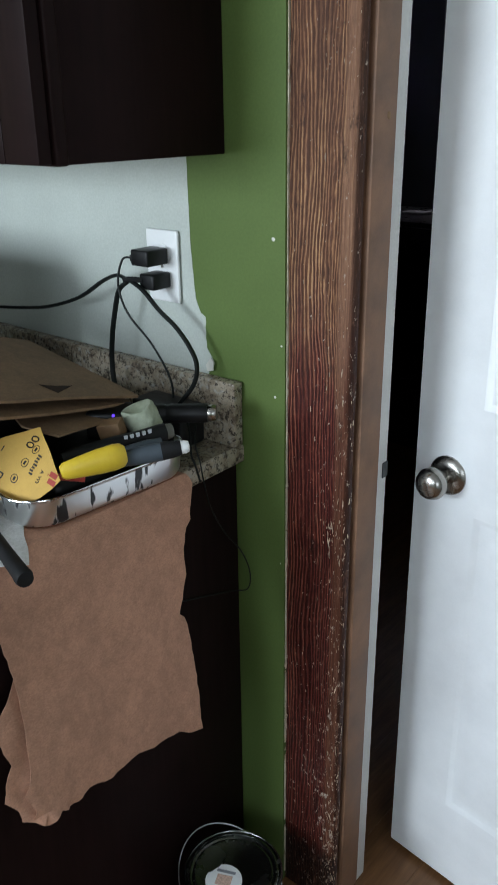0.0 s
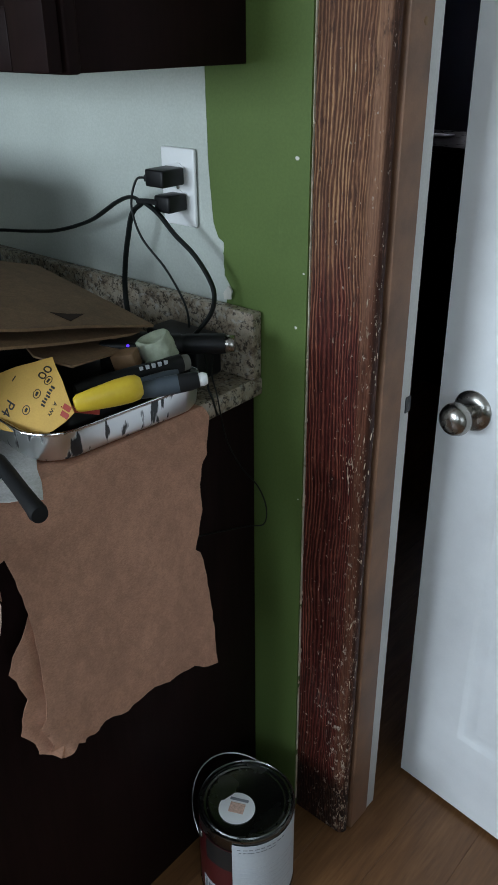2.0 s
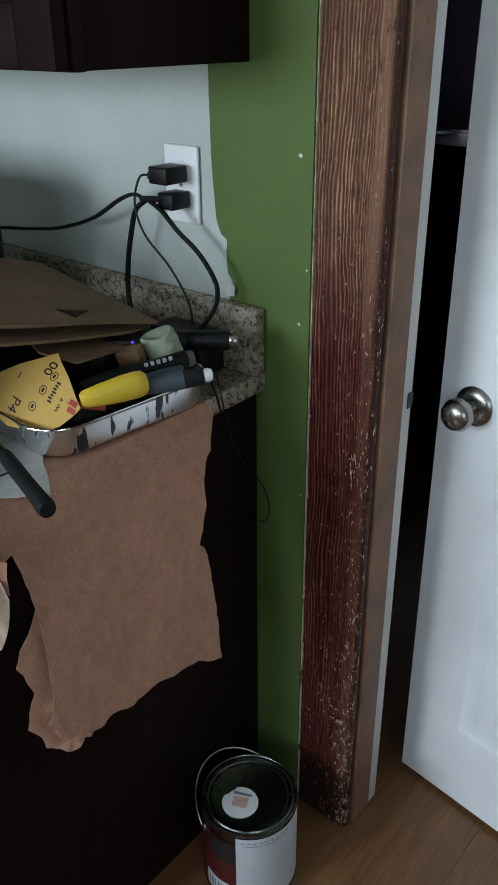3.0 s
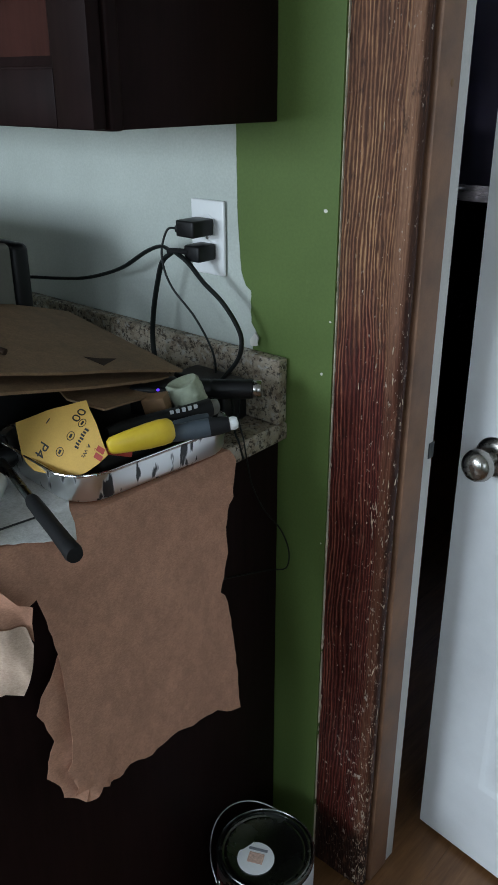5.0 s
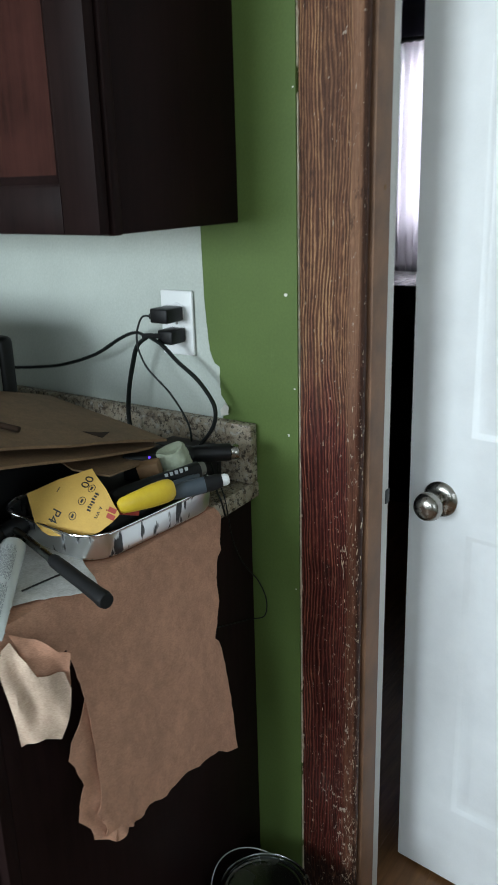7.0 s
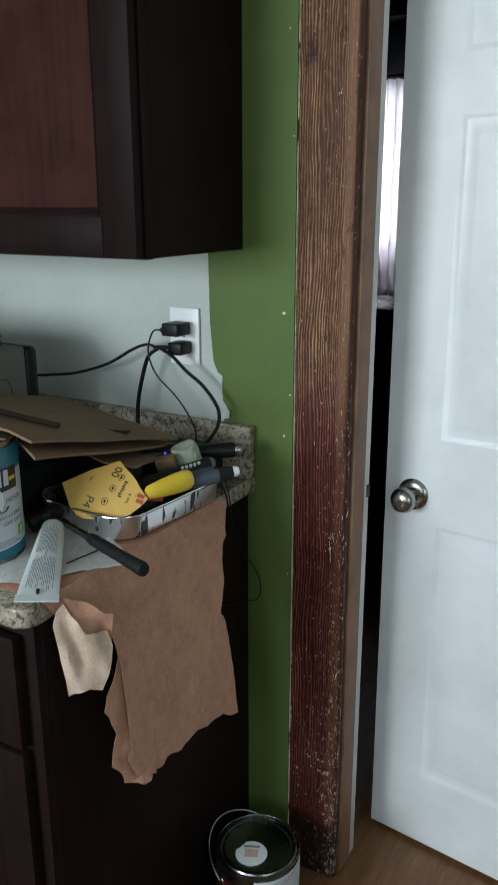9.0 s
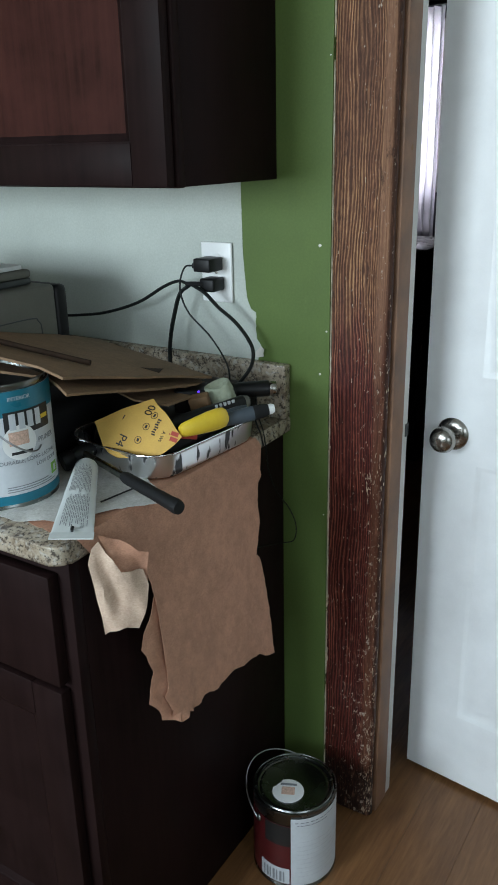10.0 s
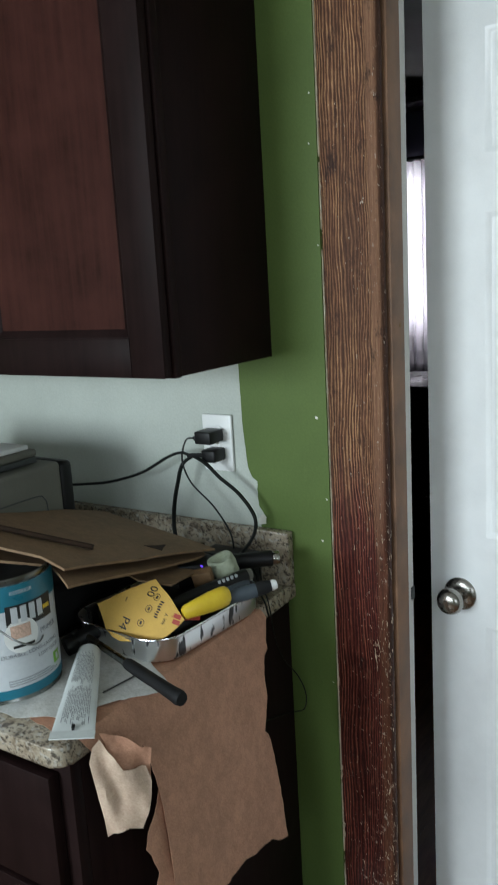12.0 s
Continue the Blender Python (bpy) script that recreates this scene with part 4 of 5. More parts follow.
up = tdir.cross(tside) * (-1 if tdir.cross(tside).z < 0 else 1)
for r in range(15):
    bm, q0, u = bmesh.new(), -0.0135 + 0.0019 * r, 0.15 + 0.03 * (r % 3)
    while u < (0.92, 0.84, 0.90)[r % 3]:
        step = rng.uniform(0.025, 0.075)
        if not 0.50 < u < 0.545:
            row = []
            for uu in (u, u + step * 0.5, u + step):
                w0, h = 0.0165 + 0.0125 * uu ** 0.8, 0.0155 * (1 - uu ** 1.5) + 0.0006
                for d in (-0.00036, 0.00036):
                    q = (q0 + d) * (0.75 + 0.7 * uu)
                    hh = h * math.sqrt(max(0.02, 1 - (q / w0) ** 2)) + (h - 0.012) * 0.4 + 0.0004
                    row.append(bm.verts.new(ta + (tb - ta) * uu + tside * q + up * hh))
            bm.faces.new((row[0], row[2], row[3], row[1])), bm.faces.new((row[2], row[4], row[5], row[3]))
        u += step + 0.012
    bmesh.ops.solidify(bm, geom=bm.faces[:], thickness=0.0003)
    part("print_line", bm, GREYINK, tube, smooth=False)
mark_at = tb - tdir * 0.004 + Vector((0, 0, -0.0005))
part("seam_mark", moved(box(-0.0018, 0.0018, -0.005, 0.005, -0.0015, 0.0018), Matrix.Translation(mark_at) @ pose(0, 0, 0, 0, 0, math.degrees(math.atan2(tdir.y, tdir.x)) - 90)), INK, tube, "small black register mark", smooth=False)


# hammer
def rod(a, b, profile, flat=1.0, segments=24):
    """A turned form laid from a to b; the profile is (radius, share of the length)."""
    a, b = Vector(a), Vector(b)
    bm = lathe([(r, s * (b - a).length) for r, s in profile], segments)
    m = Matrix.Translation(a) @ (b - a).to_track_quat("Z", "X").to_matrix().to_4x4()
    return moved(moved(bm, Matrix.Diagonal((1, flat, 1, 1))), m)


hammer = thing("hammer", pose(0, 0, 0), "hammer with black rubber grip and steel shaft", "hammer")
h0, h1, h2 = Vector((-0.150, -0.418, 0.950)), Vector((-0.036, -0.450, 0.942)), Vector((0.097, -0.487, 0.934))
part("shaft", rod(h0, h1 + (h1 - h0) * 0.1, [(0, 0), (0.0056, 0.0), (0.0062, 1), (0, 1)], 1.0, 16), LID, hammer, "dark steel shaft")
part("grip", rod(h1, h2, [(0, 0), (0.0080, 0.0), (0.0095, 0.05), (0.0100, 0.3), (0.0098, 0.55), (0.0106, 0.85), (0.0116, 0.95), (0.010, 0.995), (0, 1.0)], 0.95, 28), RUBBER, hammer, "black rubber grip")
part("head", rod((-0.168, -0.448, 0.938), (-0.138, -0.385, 0.955), [(0, 0), (0.0145, 0.0), (0.016, 0.04), (0.016, 0.22), (0.012, 0.3), (0.015, 0.42), (0.015, 0.68), (0.011, 0.8), (0.006, 0.95), (0, 1.0)], 1.0, 20), BLACK, hammer, "dark forged head")


# aluminium tray with rounded corners
def tray_mesh(x0, x1, y0, y1, z0, z1):
    def ring(inset, z, r):
        pts = []
        for cx, cy, s in ((x1 - inset - r, y1 - inset - r, 0), (x0 + inset + r, y1 - inset - r, 90), (x0 + inset + r, y0 + inset + r, 180), (x1 - inset - r, y0 + inset + r, 270)):
            pts += [(cx + r * math.cos(radians(s + 15 * k)), cy + r * math.sin(radians(s + 15 * k)), z) for k in range(7)]
        return pts
    bm = bmesh.new()
    loops = [[bm.verts.new(p) for p in ring(*q)] for q in ((0.016, z0, 0.040), (0.009, z0 + 0.002, 0.045), (0.005, z0 + 0.008, 0.048), (0.002, z1 - 0.004, 0.050), (-0.001, z1 - 0.001, 0.052), (-0.0015, z1 + 0.001, 0.052), (0.001, z1 + 0.002, 0.051),
                                                         (0.005, z1 - 0.001, 0.049), (0.011, z0 + 0.009, 0.045), (0.016, z0 + 0.004, 0.042), (0.022, z0 + 0.002, 0.038))]
    for a, b in zip(loops, loops[1:]):
        for k in range(28):
            bm.faces.new((a[k], a[(k + 1) % 28], b[(k + 1) % 28], b[k]))
    bm.faces.new(loops[0]), bm.faces.new(loops[-1])
    return bm


tray = thing("metal_tray", pose(0, -0.27, 0, 0, 0, -4.5), "shallow aluminium tray with black paint smears, full of tools", "tray")
TX0, TX1, TY0, TY1, TZ = -0.205, 0.014, -0.143, 0.140, 0.961
part("pan", tray_mesh(TX0, TX1, TY0, TY1, TOP + 0.0045, TZ), FOIL, tray)
corners = ((TX1 - 0.05, TY1 - 0.05, 0), (TX0 + 0.05, TY1 - 0.05, 90), (TX0 + 0.05, TY0 + 0.05, 180), (TX1 - 0.05, TY0 + 0.05, 270))
rim_line = [(cx + 0.051 * math.cos(radians(q + 15 * k)), cy + 0.051 * math.sin(radians(q + 15 * k)), TZ + 0.0015) for cx, cy, q in corners for k in range(7)]
part("rim", sweep(rim_line + rim_line[:1], 0.0017, 8, steps=3), CHROME, tray, "bright rolled rim")

# sandpaper leaning out of the tray
s0, su, sv = Vector((-0.064, -0.334, 1.030)), Vector((0.082, -0.036, -0.040)), Vector((-0.076, -0.060, -0.033))
sand = thing("sandpaper_sheet", pose(0, 0, 0), "yellow sandpaper sheet with black print, leaning in the tray", "sandpaper")


def curl(u, v):
    bow = Vector((0.004, -0.006, 0.008)) * (u * (1 - u) + v * (1 - v)) * 1.5
    return s0 + u * su + v * sv + bow + Vector((0, 0, -0.02)) * min(1.6, max(0, u * v) * 4) + Vector((0, 0, 0.002)) * noise.noise((u * 3, v * 3, 9))


part("sheet", sheet([(0, 0), (0.5, -0.01), (1, 0), (0.99, 0.12), (0.95, 0.27), (0.8, 0.55), (0.55, 0.88), (0.3, 1.0), (0, 1.0)], curl, 0.0009, step=0.07), SAND, sand)
read = Vector((-0.0074, -0.053, -0.043)).normalized()


def stamp(bm, u, v, material, name):
    """Print that follows the sheet's own slope."""
    c, e = curl(u, v), 0.04
    nrm = (curl(u + e, v) - curl(u - e, v)).cross(curl(u, v + e) - curl(u, v - e)).normalized()
    nrm = nrm if nrm.z > 0 else -nrm
    along = (read - nrm * read.dot(nrm)).normalized()
    m = Matrix((along, nrm.cross(along), nrm)).transposed().to_4x4()
    m.translation = c + nrm * 0.0011
    return part(name, moved(bm, m), material, sand, smooth=False)


stamp(letters("00", 0.020), 0.20, 0.15, INK, "words")
stamp(letters("P4", 0.021), 0.38, 0.72, INK, "words")
for k in range(7):
    stamp(box(-0.0155 + 0.0042 * k, -0.0130 + 0.0042 * k, -0.0026 - 0.0012 * (k % 3 == 2), 0.0026 + 0.0016 * (k % 3 == 0), 0, 0.0002), 0.56, 0.22, INK, "print_bar")
for k in range(3):
    stamp(lathe([(0.0062, 0), (0.0062, 0.0002), (0.0052, 0.0002), (0.0052, 0)], 22), 0.36 + 0.08 * k, 0.14 + 0.18 * k, INK, "print_ring")
    stamp(box(-0.0028, 0.0028, -0.0018, 0.0018, 0, 0.0002), 0.36 + 0.08 * k, 0.14 + 0.18 * k, INK, "print_bar")
for k in range(2):
    stamp(box(-0.0035, 0.0035, -0.007, 0.007, 0, 0.0002), 0.86 + 0.055 * k, 0.045 + 0.05 * k, REDINK, "print_bar")
stamp(letters("A Wt", 0.0080), 0.73, 0.20, INK, "words")
stamp(box(-0.004, 0.004, -0.0008, 0.0008, 0, 0.0002), 0.12, 0.55, INK, "print_bar")

# tools heaped in the tray
tagged(part("tool_roll", box(-0.19, -0.012, -0.36, -0.16, 0.925, 0.972, 0.02, 3), BLACK), "black tool pouch lying in the tray", "pouch")
bag = box(-0.335, -0.222, -0.445, -0.15, TOP + 0.004, 1.012, 0.02, 4)
for v in bag.verts:
    v.co += Vector((0.006 * noise.noise(v.co * 30), 0.010 * noise.noise(v.co * 22), 0.008 * noise.noise(v.co * 26) if v.co.z > 0.95 else 0))
tagged(part("tool_bag", bag, RUBBER), "black soft tool bag under the cardboard", "bag")
knife = thing("yellow_knife", pose(0, 0, 0), "yellow plastic utility knife handle lying on the tray", "knife")
part("handle", rod((0.010, -0.363, 0.9965), (0.044, -0.284, 1.004), [(0, 0), (0.008, 0.0), (0.0115, 0.05), (0.0145, 0.3), (0.0172, 0.6), (0.0178, 0.82), (0.0165, 0.93), (0.012, 0.99), (0, 1)], 0.72, 28), YELLOW, knife)
part("blade_holder", rod((-0.006, -0.372, 0.990), (0.020, -0.334, 0.981), [(0, 0), (0.003, 0), (0.005, 0.4), (0.006, 1), (0, 1)], 0.4, 14), REDINK, knife, "dark red tip")
drv = thing("screwdriver", pose(0, 0, 0), "black-handled screwdriver with pale lettering bars", "screwdriver")
da, db = Vector((-0.042, -0.322, 0.985)), Vector((0.010, -0.167, 0.992))
part("handle", rod(da, db, [(0, 0), (0.009, 0), (0.0125, 0.1), (0.0135, 0.5), (0.0125, 0.7), (0.0138, 0.93), (0, 0.94)], 0.9, 24), BLACK, drv)
part("end_cap", rod(da + (db - da) * 0.93, db, [(0, 0), (0.0105, 0), (0.0118, 0.4), (0.0105, 1), (0, 1)], 0.85, 20), PRINTER, drv, "grey end cap")
dd = (db - da).normalized()
for k in range(5):
    c = da + (db - da) * (0.56 + 0.055 * k) + Vector((0.0065, -0.0035, 0.0105))
    part("letter_bar", moved(box(-0.0024, 0.0024, -0.0015, 0.0015, -0.0028, 0.0028), Matrix.Translation(c) @ pose(0, 0, 0, 0, 0, math.degrees(math.atan2(dd.y, dd.x)))), LABEL, drv, smooth=False)
cut = thing("utility_knife", pose(0, 0, 0), "grey and black knife with a bright metal tip", "knife")
ka, kb = Vector((0.032, -0.292, 0.994)), Vector((0.096, -0.218, 1.007))
part("handle", rod(ka, ka + (kb - ka) * 0.62, [(0, 0), (0.006, 0), (0.0105, 0.15), (0.0125, 0.6), (0.0125, 1), (0, 1)], 0.8, 24), SLATE, cut)
part("collar", rod(ka + (kb - ka) * 0.6, ka + (kb - ka) * 0.88, [(0, 0), (0.0125, 0), (0.0118, 0.6), (0.0098, 1), (0, 1)], 0.8, 24), RUBBER, cut, "black collar")
part("tip", rod(ka + (kb - ka) * 0.86, kb, [(0, 0), (0.0088, 0), (0.0092, 0.55), (0.007, 0.9), (0, 1)], 0.8, 22), PLATE, cut, "pale rounded tip")
tagged(part("putty_knife", rod((0.000, -0.300, 0.985), (0.036, -0.212, 0.994), [(0, 0), (0.008, 0), (0.0105, 0.2), (0.0105, 0.8), (0.008, 1), (0, 1)], 0.6, 18), SLATE), "dark grey putty knife handle in the tray", "putty knife")
torch = thing("flashlight", pose(0, 0, 0), "small black flashlight with a bright metal end", "flashlight")
fa, fb = Vector((-0.080, -0.152, 0.992)), Vector((0.008, -0.088, 0.995))
part("barrel", rod(fa, fb, [(0, 0), (0.0135, 0), (0.0148, 0.05), (0.0148, 0.4), (0.0135, 0.42), (0.0135, 0.46), (0.0148, 0.48), (0.0148, 0.96), (0.014, 1), (0, 1)], 1, 28), BLACK, torch)
part("end_cap", rod(fb, fb + (fb - fa).normalized() * 0.013, [(0.0120, 0), (0.0128, 0.1), (0.0128, 0.9), (0.0118, 1), (0, 1)], 1, 28), STEEL, torch, "bright metal end")
wad = lathe([(0.0165, -0.018), (0.0215, -0.0195), (0.0245, -0.018)] + [(0.0245 + 0.0003 * (-1) ** k, -0.014 + 0.0035 * k) for k in range(9)] + [(0.0235, 0.0178), (0.021, 0.019), (0.0165, 0.0175), (0.010, 0.0135), (0, 0.0125)], 56)
for v in wad.verts:
    d = 1 + 0.15 * noise.noise(v.co * 45) + 0.09 * noise.noise(v.co * 140)
    v.co = Vector((v.co.x * d, v.co.y * d, v.co.z * (1 + 0.12 * noise.noise(v.co * 60 + Vector((3, 0, 0))))))
tagged(part("tape_roll", moved(wad, pose(-0.040, -0.178, 1.002, 14, -10, 0)), GREENISH), "crumpled roll of pale green masking tape", "tape")
tagged(part("wood_block", moved(box(-0.017, 0.017, -0.012, 0.012, -0.013, 0.012, 0.002), pose(-0.050, -0.226, 0.998, 8, -12, 28)), SOFTWOOD), "small raw wooden block among the tools", "wood block")
adapter = thing("power_adapter", pose(-0.105, -0.062, TOP + 0.004), "black power adapter on the counter by the backsplash", "adapter")
part("case", box(-0.055, 0.055, -0.028, 0.028, 0, 0.066, 0.005, 3), BLACK, adapter)

charger_hub = thing("battery_pack", pose(-0.088, -0.190, 0.966, 0, 0, 30), "black battery pack with a violet light in the tray", "battery pack")
part("case", box(-0.033, 0.025, -0.031, 0.028, -0.04, 0.047, 0.006, 3), BLACK, charger_hub)
part("indicator", moved(lathe([(0, 0.0016), (0.0016, 0.0011), (0.0023, 0)], 14), pose(0.0115, -0.0305, 0.0445, 50, 0, 10)), VIOLET, charger_hub, "small violet light")

# flattened cardboard on top
def board(outline, z, dzdx, dzdy, seed, label, thick=0.004):
    f = lambda u, v: (u, v, z + dzdx * (u + 0.08) + dzdy * (v + 0.14) + 0.005 * noise.noise((u * 6, v * 6, seed)))
    return tagged(part("cardboard_sheet", sheet(ragged(outline, 0.0008, 0.05, seed), f, thick, step=0.03), BOARD), label, "cardboard", "cardboard on the counter")


top_board = board([(-0.078, -0.146), (-0.352, -0.140), (-0.372, -0.23), (-0.372, -0.52), (-0.30, -0.538), (-0.212, -0.528), (-0.138, -0.502), (-0.078, -0.515)], 1.021, -0.144, -0.237, 3, "folded brown cardboard sheet lying over the tools")
mark = sheet([(-0.127, -0.285), (-0.119, -0.263), (-0.118, -0.236), (-0.093, -0.279)], lambda u, v: (u, v, 1.0218 - 0.144 * (u + 0.08) - 0.237 * (v + 0.14) + 0.005 * noise.noise((u * 6, v * 6, 3))), 0.0004, step=0.012)
part("printed_mark", mark, DARKWOOD, top_board, "faint dark printed mark", smooth=False)
board([(-0.086, -0.155), (-0.34, -0.13), (-0.372, -0.25), (-0.371, -0.53), (-0.29, -0.545), (-0.215, -0.532), (-0.15, -0.475), (-0.060, -0.528)], 1.005, -0.144, -0.222, 4, "lower layer of brown cardboard, its edge showing")
board([(-0.076, -0.168), (-0.20, -0.16), (-0.25, -0.28), (-0.100, -0.338), (-0.042, -0.322)], 0.994, -0.06, -0.16, 5, "small brown cardboard flap under the sheets", 0.003)
board([(-0.083, -0.160), (-0.25, -0.16), (-0.22, -0.36), (-0.118, -0.345)], 0.998, -0.10, -0.20, 6, "inner brown cardboard flap under the sheets", 0.003)
tagged(part("brown_stick", sweep([(-0.355, -0.505, 1.154), (-0.30, -0.482, 1.1415), (-0.21, -0.440, 1.1185), (-0.13, -0.402, 1.098)], 0.0056, 10, 0.8), DARKWOOD), "thin brown stick lying on the cardboard", "stick")

# desktop printer against the wall
printer = thing("printer", pose(-0.380, -0.215, TOP + 0.002), "grey desktop printer with paper sheets on its top", "printer")
part("body", box(-0.40, 0.0, -0.33, 0.0, 0, 0.262, 0.010, 3), PRINTER, printer)
part("paper_slot", box(-0.38, -0.030, -0.31, -0.03, 0.263, 0.276, 0.004), PRINTER_DARK, printer, "dark paper slot")
part("top_cover", box(-0.395, -0.022, -0.315, -0.035, 0.277, 0.292, 0.006, 3), PRINTER, printer)
part("paper_sheet", box(-0.36, -0.03, -0.30, -0.05, 0.293, 0.301, 0.001), PAPERSHEET, printer, "white sheets on top")
# black block added to fill the dark gap between printer and wall
part("rear_block", box(-0.40, -0.004, 0.001, 0.036, 0.03, 0.258, 0.012, 3), BLACK, printer, "black block behind the printer")
part("side_seam", sweep([(0.0005, -0.32, 0.208), (0.0005, -0.2, 0.208), (0.0005, -0.075, 0.208), (0.0005, -0.052, 0.200), (0.0005, -0.045, 0.17), (0.0005, -0.045, 0.02)], 0.0012, 6), PRINTER_DARK, printer)
part("side_grip", moved(lathe([(0, 0.001), (0.026, 0.001), (0.028, 0)], 30), pose(0, -0.21, 0.165, 0, 90, 0)), PRINTER_DARK, printer, "dark round grip")

# plugs and cords
charger = thing("usb_charger", pose(-0.156, -0.012, 1.2025), "black plug-in charger in the upper outlet", "charger")
part("case", box(-0.019, 0.019, -0.046, 0.0, -0.012, 0.013, 0.003, 3), BLACK, charger)
part("socket", box(-0.023, -0.019, -0.044, -0.032, -0.006, 0.004, 0.001), BLACK, charger)
part("cord", sweep([(-0.022, -0.038, -0.001), (-0.042, -0.042, -0.006), (-0.052, -0.046, -0.045), (-0.035, -0.045, -0.09), (0.012, -0.04, -0.135), (0.045, -0.036, -0.185), (0.051, -0.036, -0.225), (0.050, -0.04, -0.262)], 0.0018, 8), CORD, charger, "thin black cord")
plug = thing("power_plug", pose(-0.153, -0.0085, 1.1645), "black plug with flat cords in the lower outlet", "plug")
part("case", box(-0.016, 0.017, -0.040, 0.0, -0.012, 0.013, 0.004, 3), BLACK, plug)
part("strain_relief", sweep([(-0.010, -0.036, 0.002), (-0.026, -0.045, 0.003), (-0.040, -0.048, 0.002)], 0.0065, 10, 0.7), RUBBER, plug)
part("cord", sweep([(-0.038, -0.046, 0.002), (-0.06, -0.046, 0.006), (-0.10, -0.042, -0.008), (-0.17, -0.04, -0.045), (-0.26, -0.04, -0.073), (-0.34, -0.045, -0.085), (-0.40, -0.09, -0.085), (-0.44, -0.16, -0.10), (-0.445, -0.212, -0.12)], 0.0045, 10, 0.65), CORD, plug, "flat black cord")
part("cord", sweep([(-0.034, -0.046, 0.0), (-0.058, -0.046, -0.018), (-0.074, -0.044, -0.055), (-0.088, -0.042, -0.10), (-0.094, -0.042, -0.145), (-0.089, -0.045, -0.175), (-0.066, -0.06, -0.20)], 0.0046, 10, 0.7), CORD, plug, "flat black cord")
part("cord", sweep([(-0.030, -0.046, 0.002), (0.0, -0.046, -0.012), (0.03, -0.044, -0.038), (0.065, -0.04, -0.064), (0.092, -0.038, -0.095), (0.102, -0.038, -0.12), (0.096, -0.042, -0.15), (0.075, -0.06, -0.185)], 0.0050, 10, 0.7), CORD, plug, "flat black cord")
tagged(part("loose_cord", sweep([(-0.03, -0.075, 0.965), (-0.012, -0.098, 0.945), (0.002, -0.103, 0.918), (0.006, -0.10, 0.885), (0.0, -0.08, 0.83), (-0.004, -0.045, 0.77), (0.010, -0.02, 0.728), (0.023, -0.014, 0.690), (0.018, -0.014, 0.655), (-0.002, -0.03, 0.650), (-0.006, -0.10, 0.672), (-0.007, -0.2, 0.705)], 0.0012, 8), CORD), "thin black cord hanging off the counter end", "cord")
tagged(part("spare_cord", sweep([(-0.045, -0.08, 0.975), (-0.022, -0.098, 0.955), (-0.004, -0.115, 0.932), (0.0035, -0.115, 0.917), (0.006, -0.108, 0.888)], 0.0017, 8), CORD), "short black cord end over the counter edge", "cord")


# ---- paint can on the floor ----
tin = paint_can(pose(0.104, -0.166, 0.001) @ Matrix.Diagonal((1.03, 1.03, 1.01, 1)), "metal paint can with a red and white label on the floor")
part("lid", lathe([(0.079, 0.188), (0.0765, 0.1915), (0.0735, 0.1915), (0.0725, 0.186), (0.069, 0.1845), (0.0675, 0.1865), (0.064, 0.1868), (0.062, 0.1855), (0, 0.1852)], 64), LID, tin, "dark reflecting metal lid")
seal = [(0.031 * math.cos(radians(10 * k)) * (0.86 if 14 < k < 19 else 1), 0.031 * math.sin(radians(10 * k)) * (0.92 if 15 < k < 18 else 1)) for k in range(36)]
part("round_sticker", sheet(seal, lambda u, v: (u - 0.002, v - 0.022, 0.1862), 0.0005, step=0.05), PLATE, tin, "torn round white sticker", smooth=False)
part("sticker_print", moved(box(-0.013, 0.013, -0.010, 0.010, 0, 0.0004), pose(-0.002, -0.022, 0.1866, 0, 0, 25)), PEACH, tin, smooth=False)
part("sticker_code", moved(box(-0.016, 0.016, -0.0026, 0.0026, 0, 0.0004), pose(-0.009, -0.007, 0.1867, 0, 0, 25)), GREYINK, tin, smooth=False)
part("label", band(0.0818, -200, -66, 0.010, 0.158), MAROON, tin, "dark red paper label")
part("label", band(0.0822, -66, 70, 0.010, 0.178), LABEL, tin, "white printed paper label")
part("black_panel", band(0.0824, -104, -66.5, 0.108, 0.157), INK, tin, "black printed panel")
part("code_patch", band(0.0824, -112, -68, 0.012, 0.050), LABEL, tin, "white patch with dark bars")
for k in range(7):
    part("code_bar", band(0.0831, -107 + 5 * k, -105 + 5 * k + (k % 2), 0.016, 0.042), GREYINK, tin)
for k in range(9):
    part("print_line", band(0.0825, -58, 20 - 9 * (k % 3), 0.120 - 0.011 * k, 0.1207 - 0.011 * k, 0.0005), PALEINK, tin)
for k in range(9):
    part("print_mark", band(0.0829, -60 + 7 * k, -56 + 7 * k + k % 2, 0.168, 0.1695), GREYINK, tin)
    part("print_mark", band(0.0829, -58 + 5 * k, -55 + 5 * k + k % 3, 0.161, 0.1622), GREYINK, tin)
bail(tin, 0.0822, -118, 0.146, 160, 0.055, 0.098)


# ---- room behind the door ----
window = thing("window_1", pose(-1.0, FAR, 0), "bright window of the unlit room", "window", "structure")
for n, q in (("window_frame", (-0.108, -0.085, 1.152, 2.015)), ("window_frame", (0.105, 0.135, 1.152, 2.015)), ("window_frame", (-0.085, 0.105, 1.152, 1.185)), ("window_frame", (-0.085, 0.105, 1.98, 2.015)), ("sash_bar", (-0.085, 0.105, 1.56, 1.59))):
    part(n, box(q[0], q[1], 0.02, 0.07, q[2], q[3], 0.004), TRIM, window)


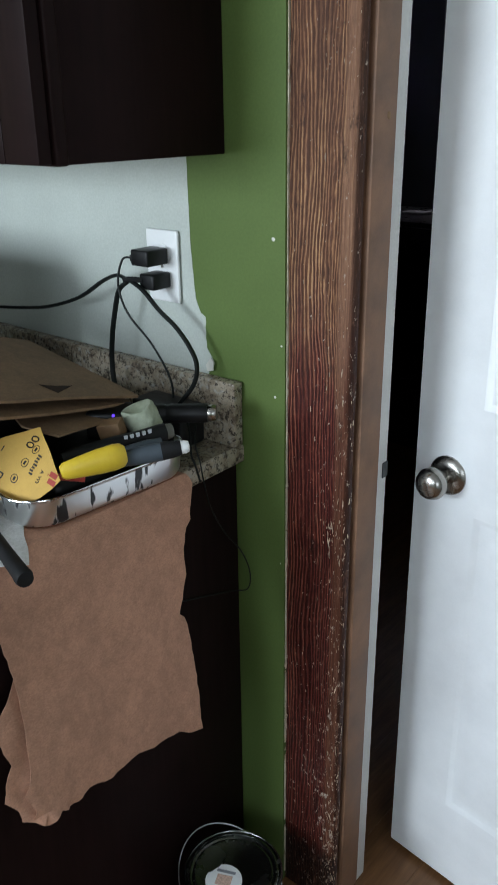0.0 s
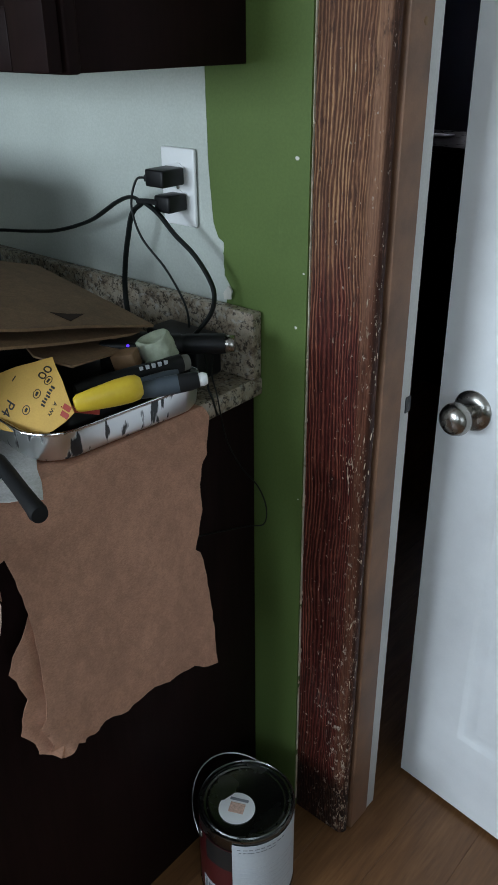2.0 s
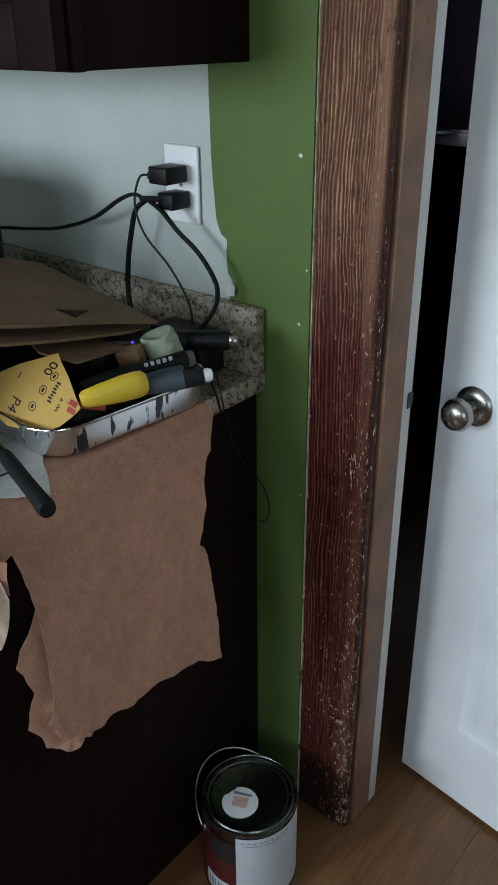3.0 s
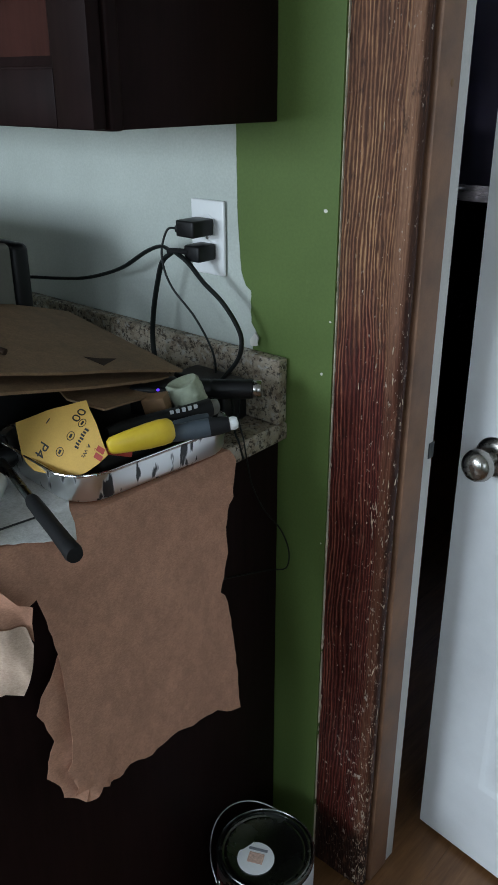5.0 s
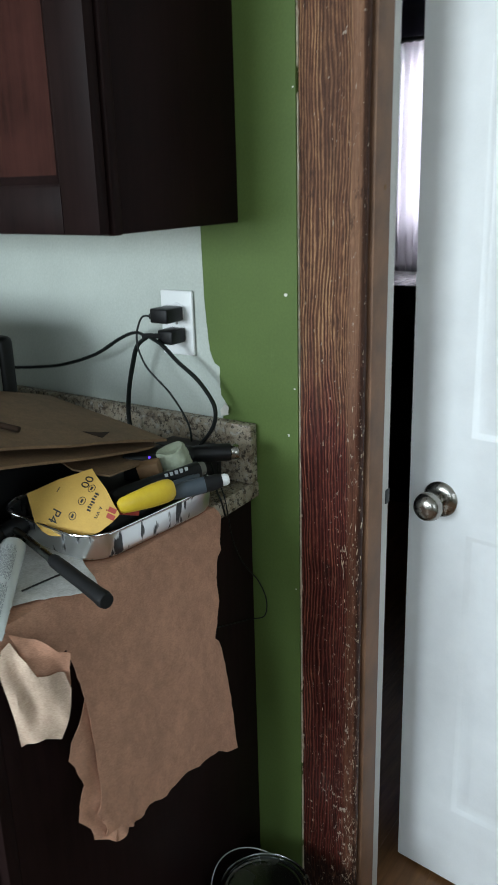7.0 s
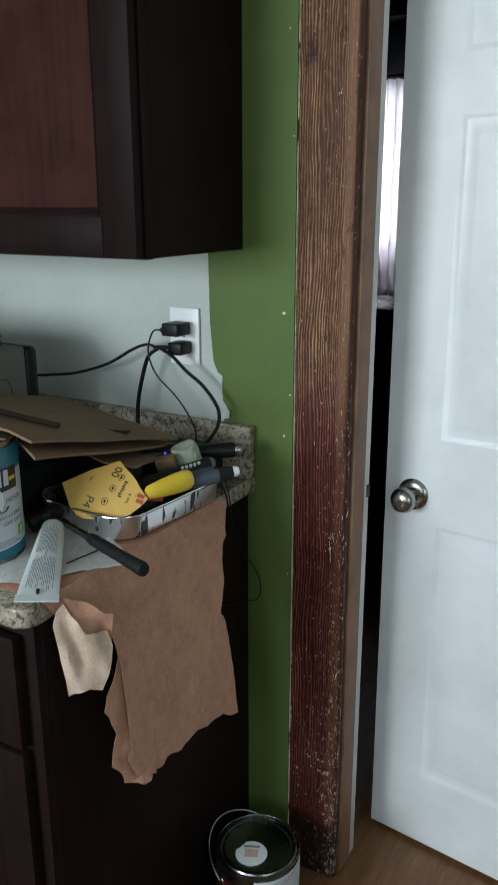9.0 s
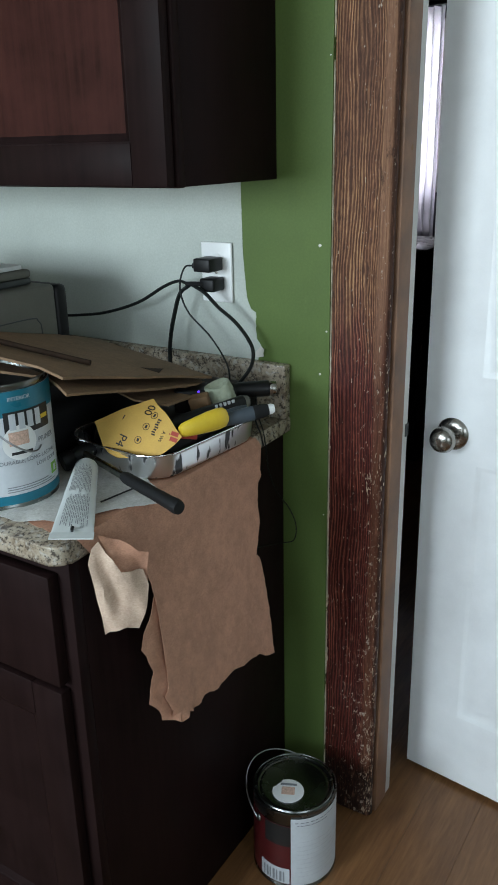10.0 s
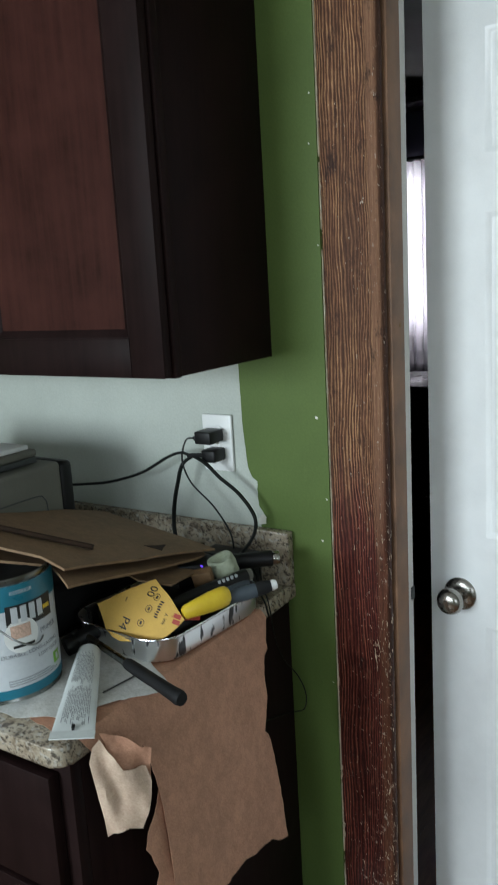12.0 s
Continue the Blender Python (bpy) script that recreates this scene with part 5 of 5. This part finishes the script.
def folds(x0, x1, z0, z1, y, seed):
    bm, n, m = bmesh.new(), 70, 10
    grid = [[bm.verts.new((x0 + (x1 - x0) * i / n, y + 0.022 * math.sin(i * 0.62 + 0.5 * math.sin(i * 0.21)) + 0.01 * noise.noise((i * 0.2, j * 0.3, seed)), z0 + (z1 - z0) * j / m)) for j in range(m + 1)] for i in range(n + 1)]
    for i in range(n):
        for j in range(m):
            bm.faces.new((grid[i][j], grid[i + 1][j], grid[i + 1][j + 1], grid[i][j + 1]))
    return bm


curtain = thing("curtain", pose(-1.0, FAR - 0.09, 0), "sheer white curtain in soft folds before the window", "curtain")
part("panel", folds(-0.165, 0.16, 0.80, 2.06, 0, 2), CURTAIN, curtain)
part("rod", moved(lathe([(0, -0.45), (0.011, -0.45), (0.011, 0.42), (0, 0.42)], 14), pose(0, 0, 2.075, 0, 90, 0)), BLACK, curtain, "dark curtain rod")
for x in (-0.30, 0.28):
    part("rod_bracket", box(x - 0.008, x + 0.008, -0.012, 0.0895, 2.066, 2.084, 0.002), BLACK, curtain)
dresser = thing("dresser", pose(-0.85, 2.35, 0), "black lacquered dresser in the unlit room", "dresser")
part("body", box(-0.5, 0.35, -0.25, 0.25, 0.0, 0.98, 0.006), DRESSER, dresser)
for z in (0.08, 0.38, 0.68):
    part("drawer_front", box(-0.48, 0.33, -0.264, -0.2505, z, z + 0.28, 0.004), DRESSER, dresser)
tagged(part("folded_paper", box(-1.06, -0.95, 2.33, 2.42, 0.981, 0.988, 0.002), PAPERSHEET), "white folded paper lying on the black dresser", "paper")
shelf = thing("wall_shelf", pose(-0.95, FAR - 0.13, 2.33), "dark shelf high on the unlit wall", "shelf")
part("board", box(-0.7, 0.6, -0.12, 0.128, 0, 0.025, 0.003), DRESSER, shelf)
for x in (-0.45, 0.35):
    part("bracket", box(x - 0.012, x + 0.012, -0.09, 0.127, -0.10, -0.001, 0.003), DRESSER, shelf)


# ---- floor ----
floor = tagged(part("floor", box(-2.7, 2.3, -3.3, FAR + 0.1, -0.06, -0.008), FLOOR, smooth=False), "warm brown wooden plank floor", "floor", kind="structure")
plank = box(-0.0599, 0.0599, -0.6097, 0.6097, -0.008, 0.0, 0.0005, 1)
plank_mesh = bpy.data.meshes.new("plank")
plank.to_mesh(plank_mesh)
plank.free()
plank_mesh.materials.append(FLOOR)
rng = random.Random(11)
for i in range(40):
    shift = rng.random() * 1.22
    for j in range(7):
        y = -3.9 + shift + 1.22 * j
        if y < -3.3 + 0.6 or y > FAR - 0.55:
            continue
        ob = new("plank", plank_mesh)
        ob.parent = floor
        ob.location = (-2.54 + 0.12 * i, y, 0)
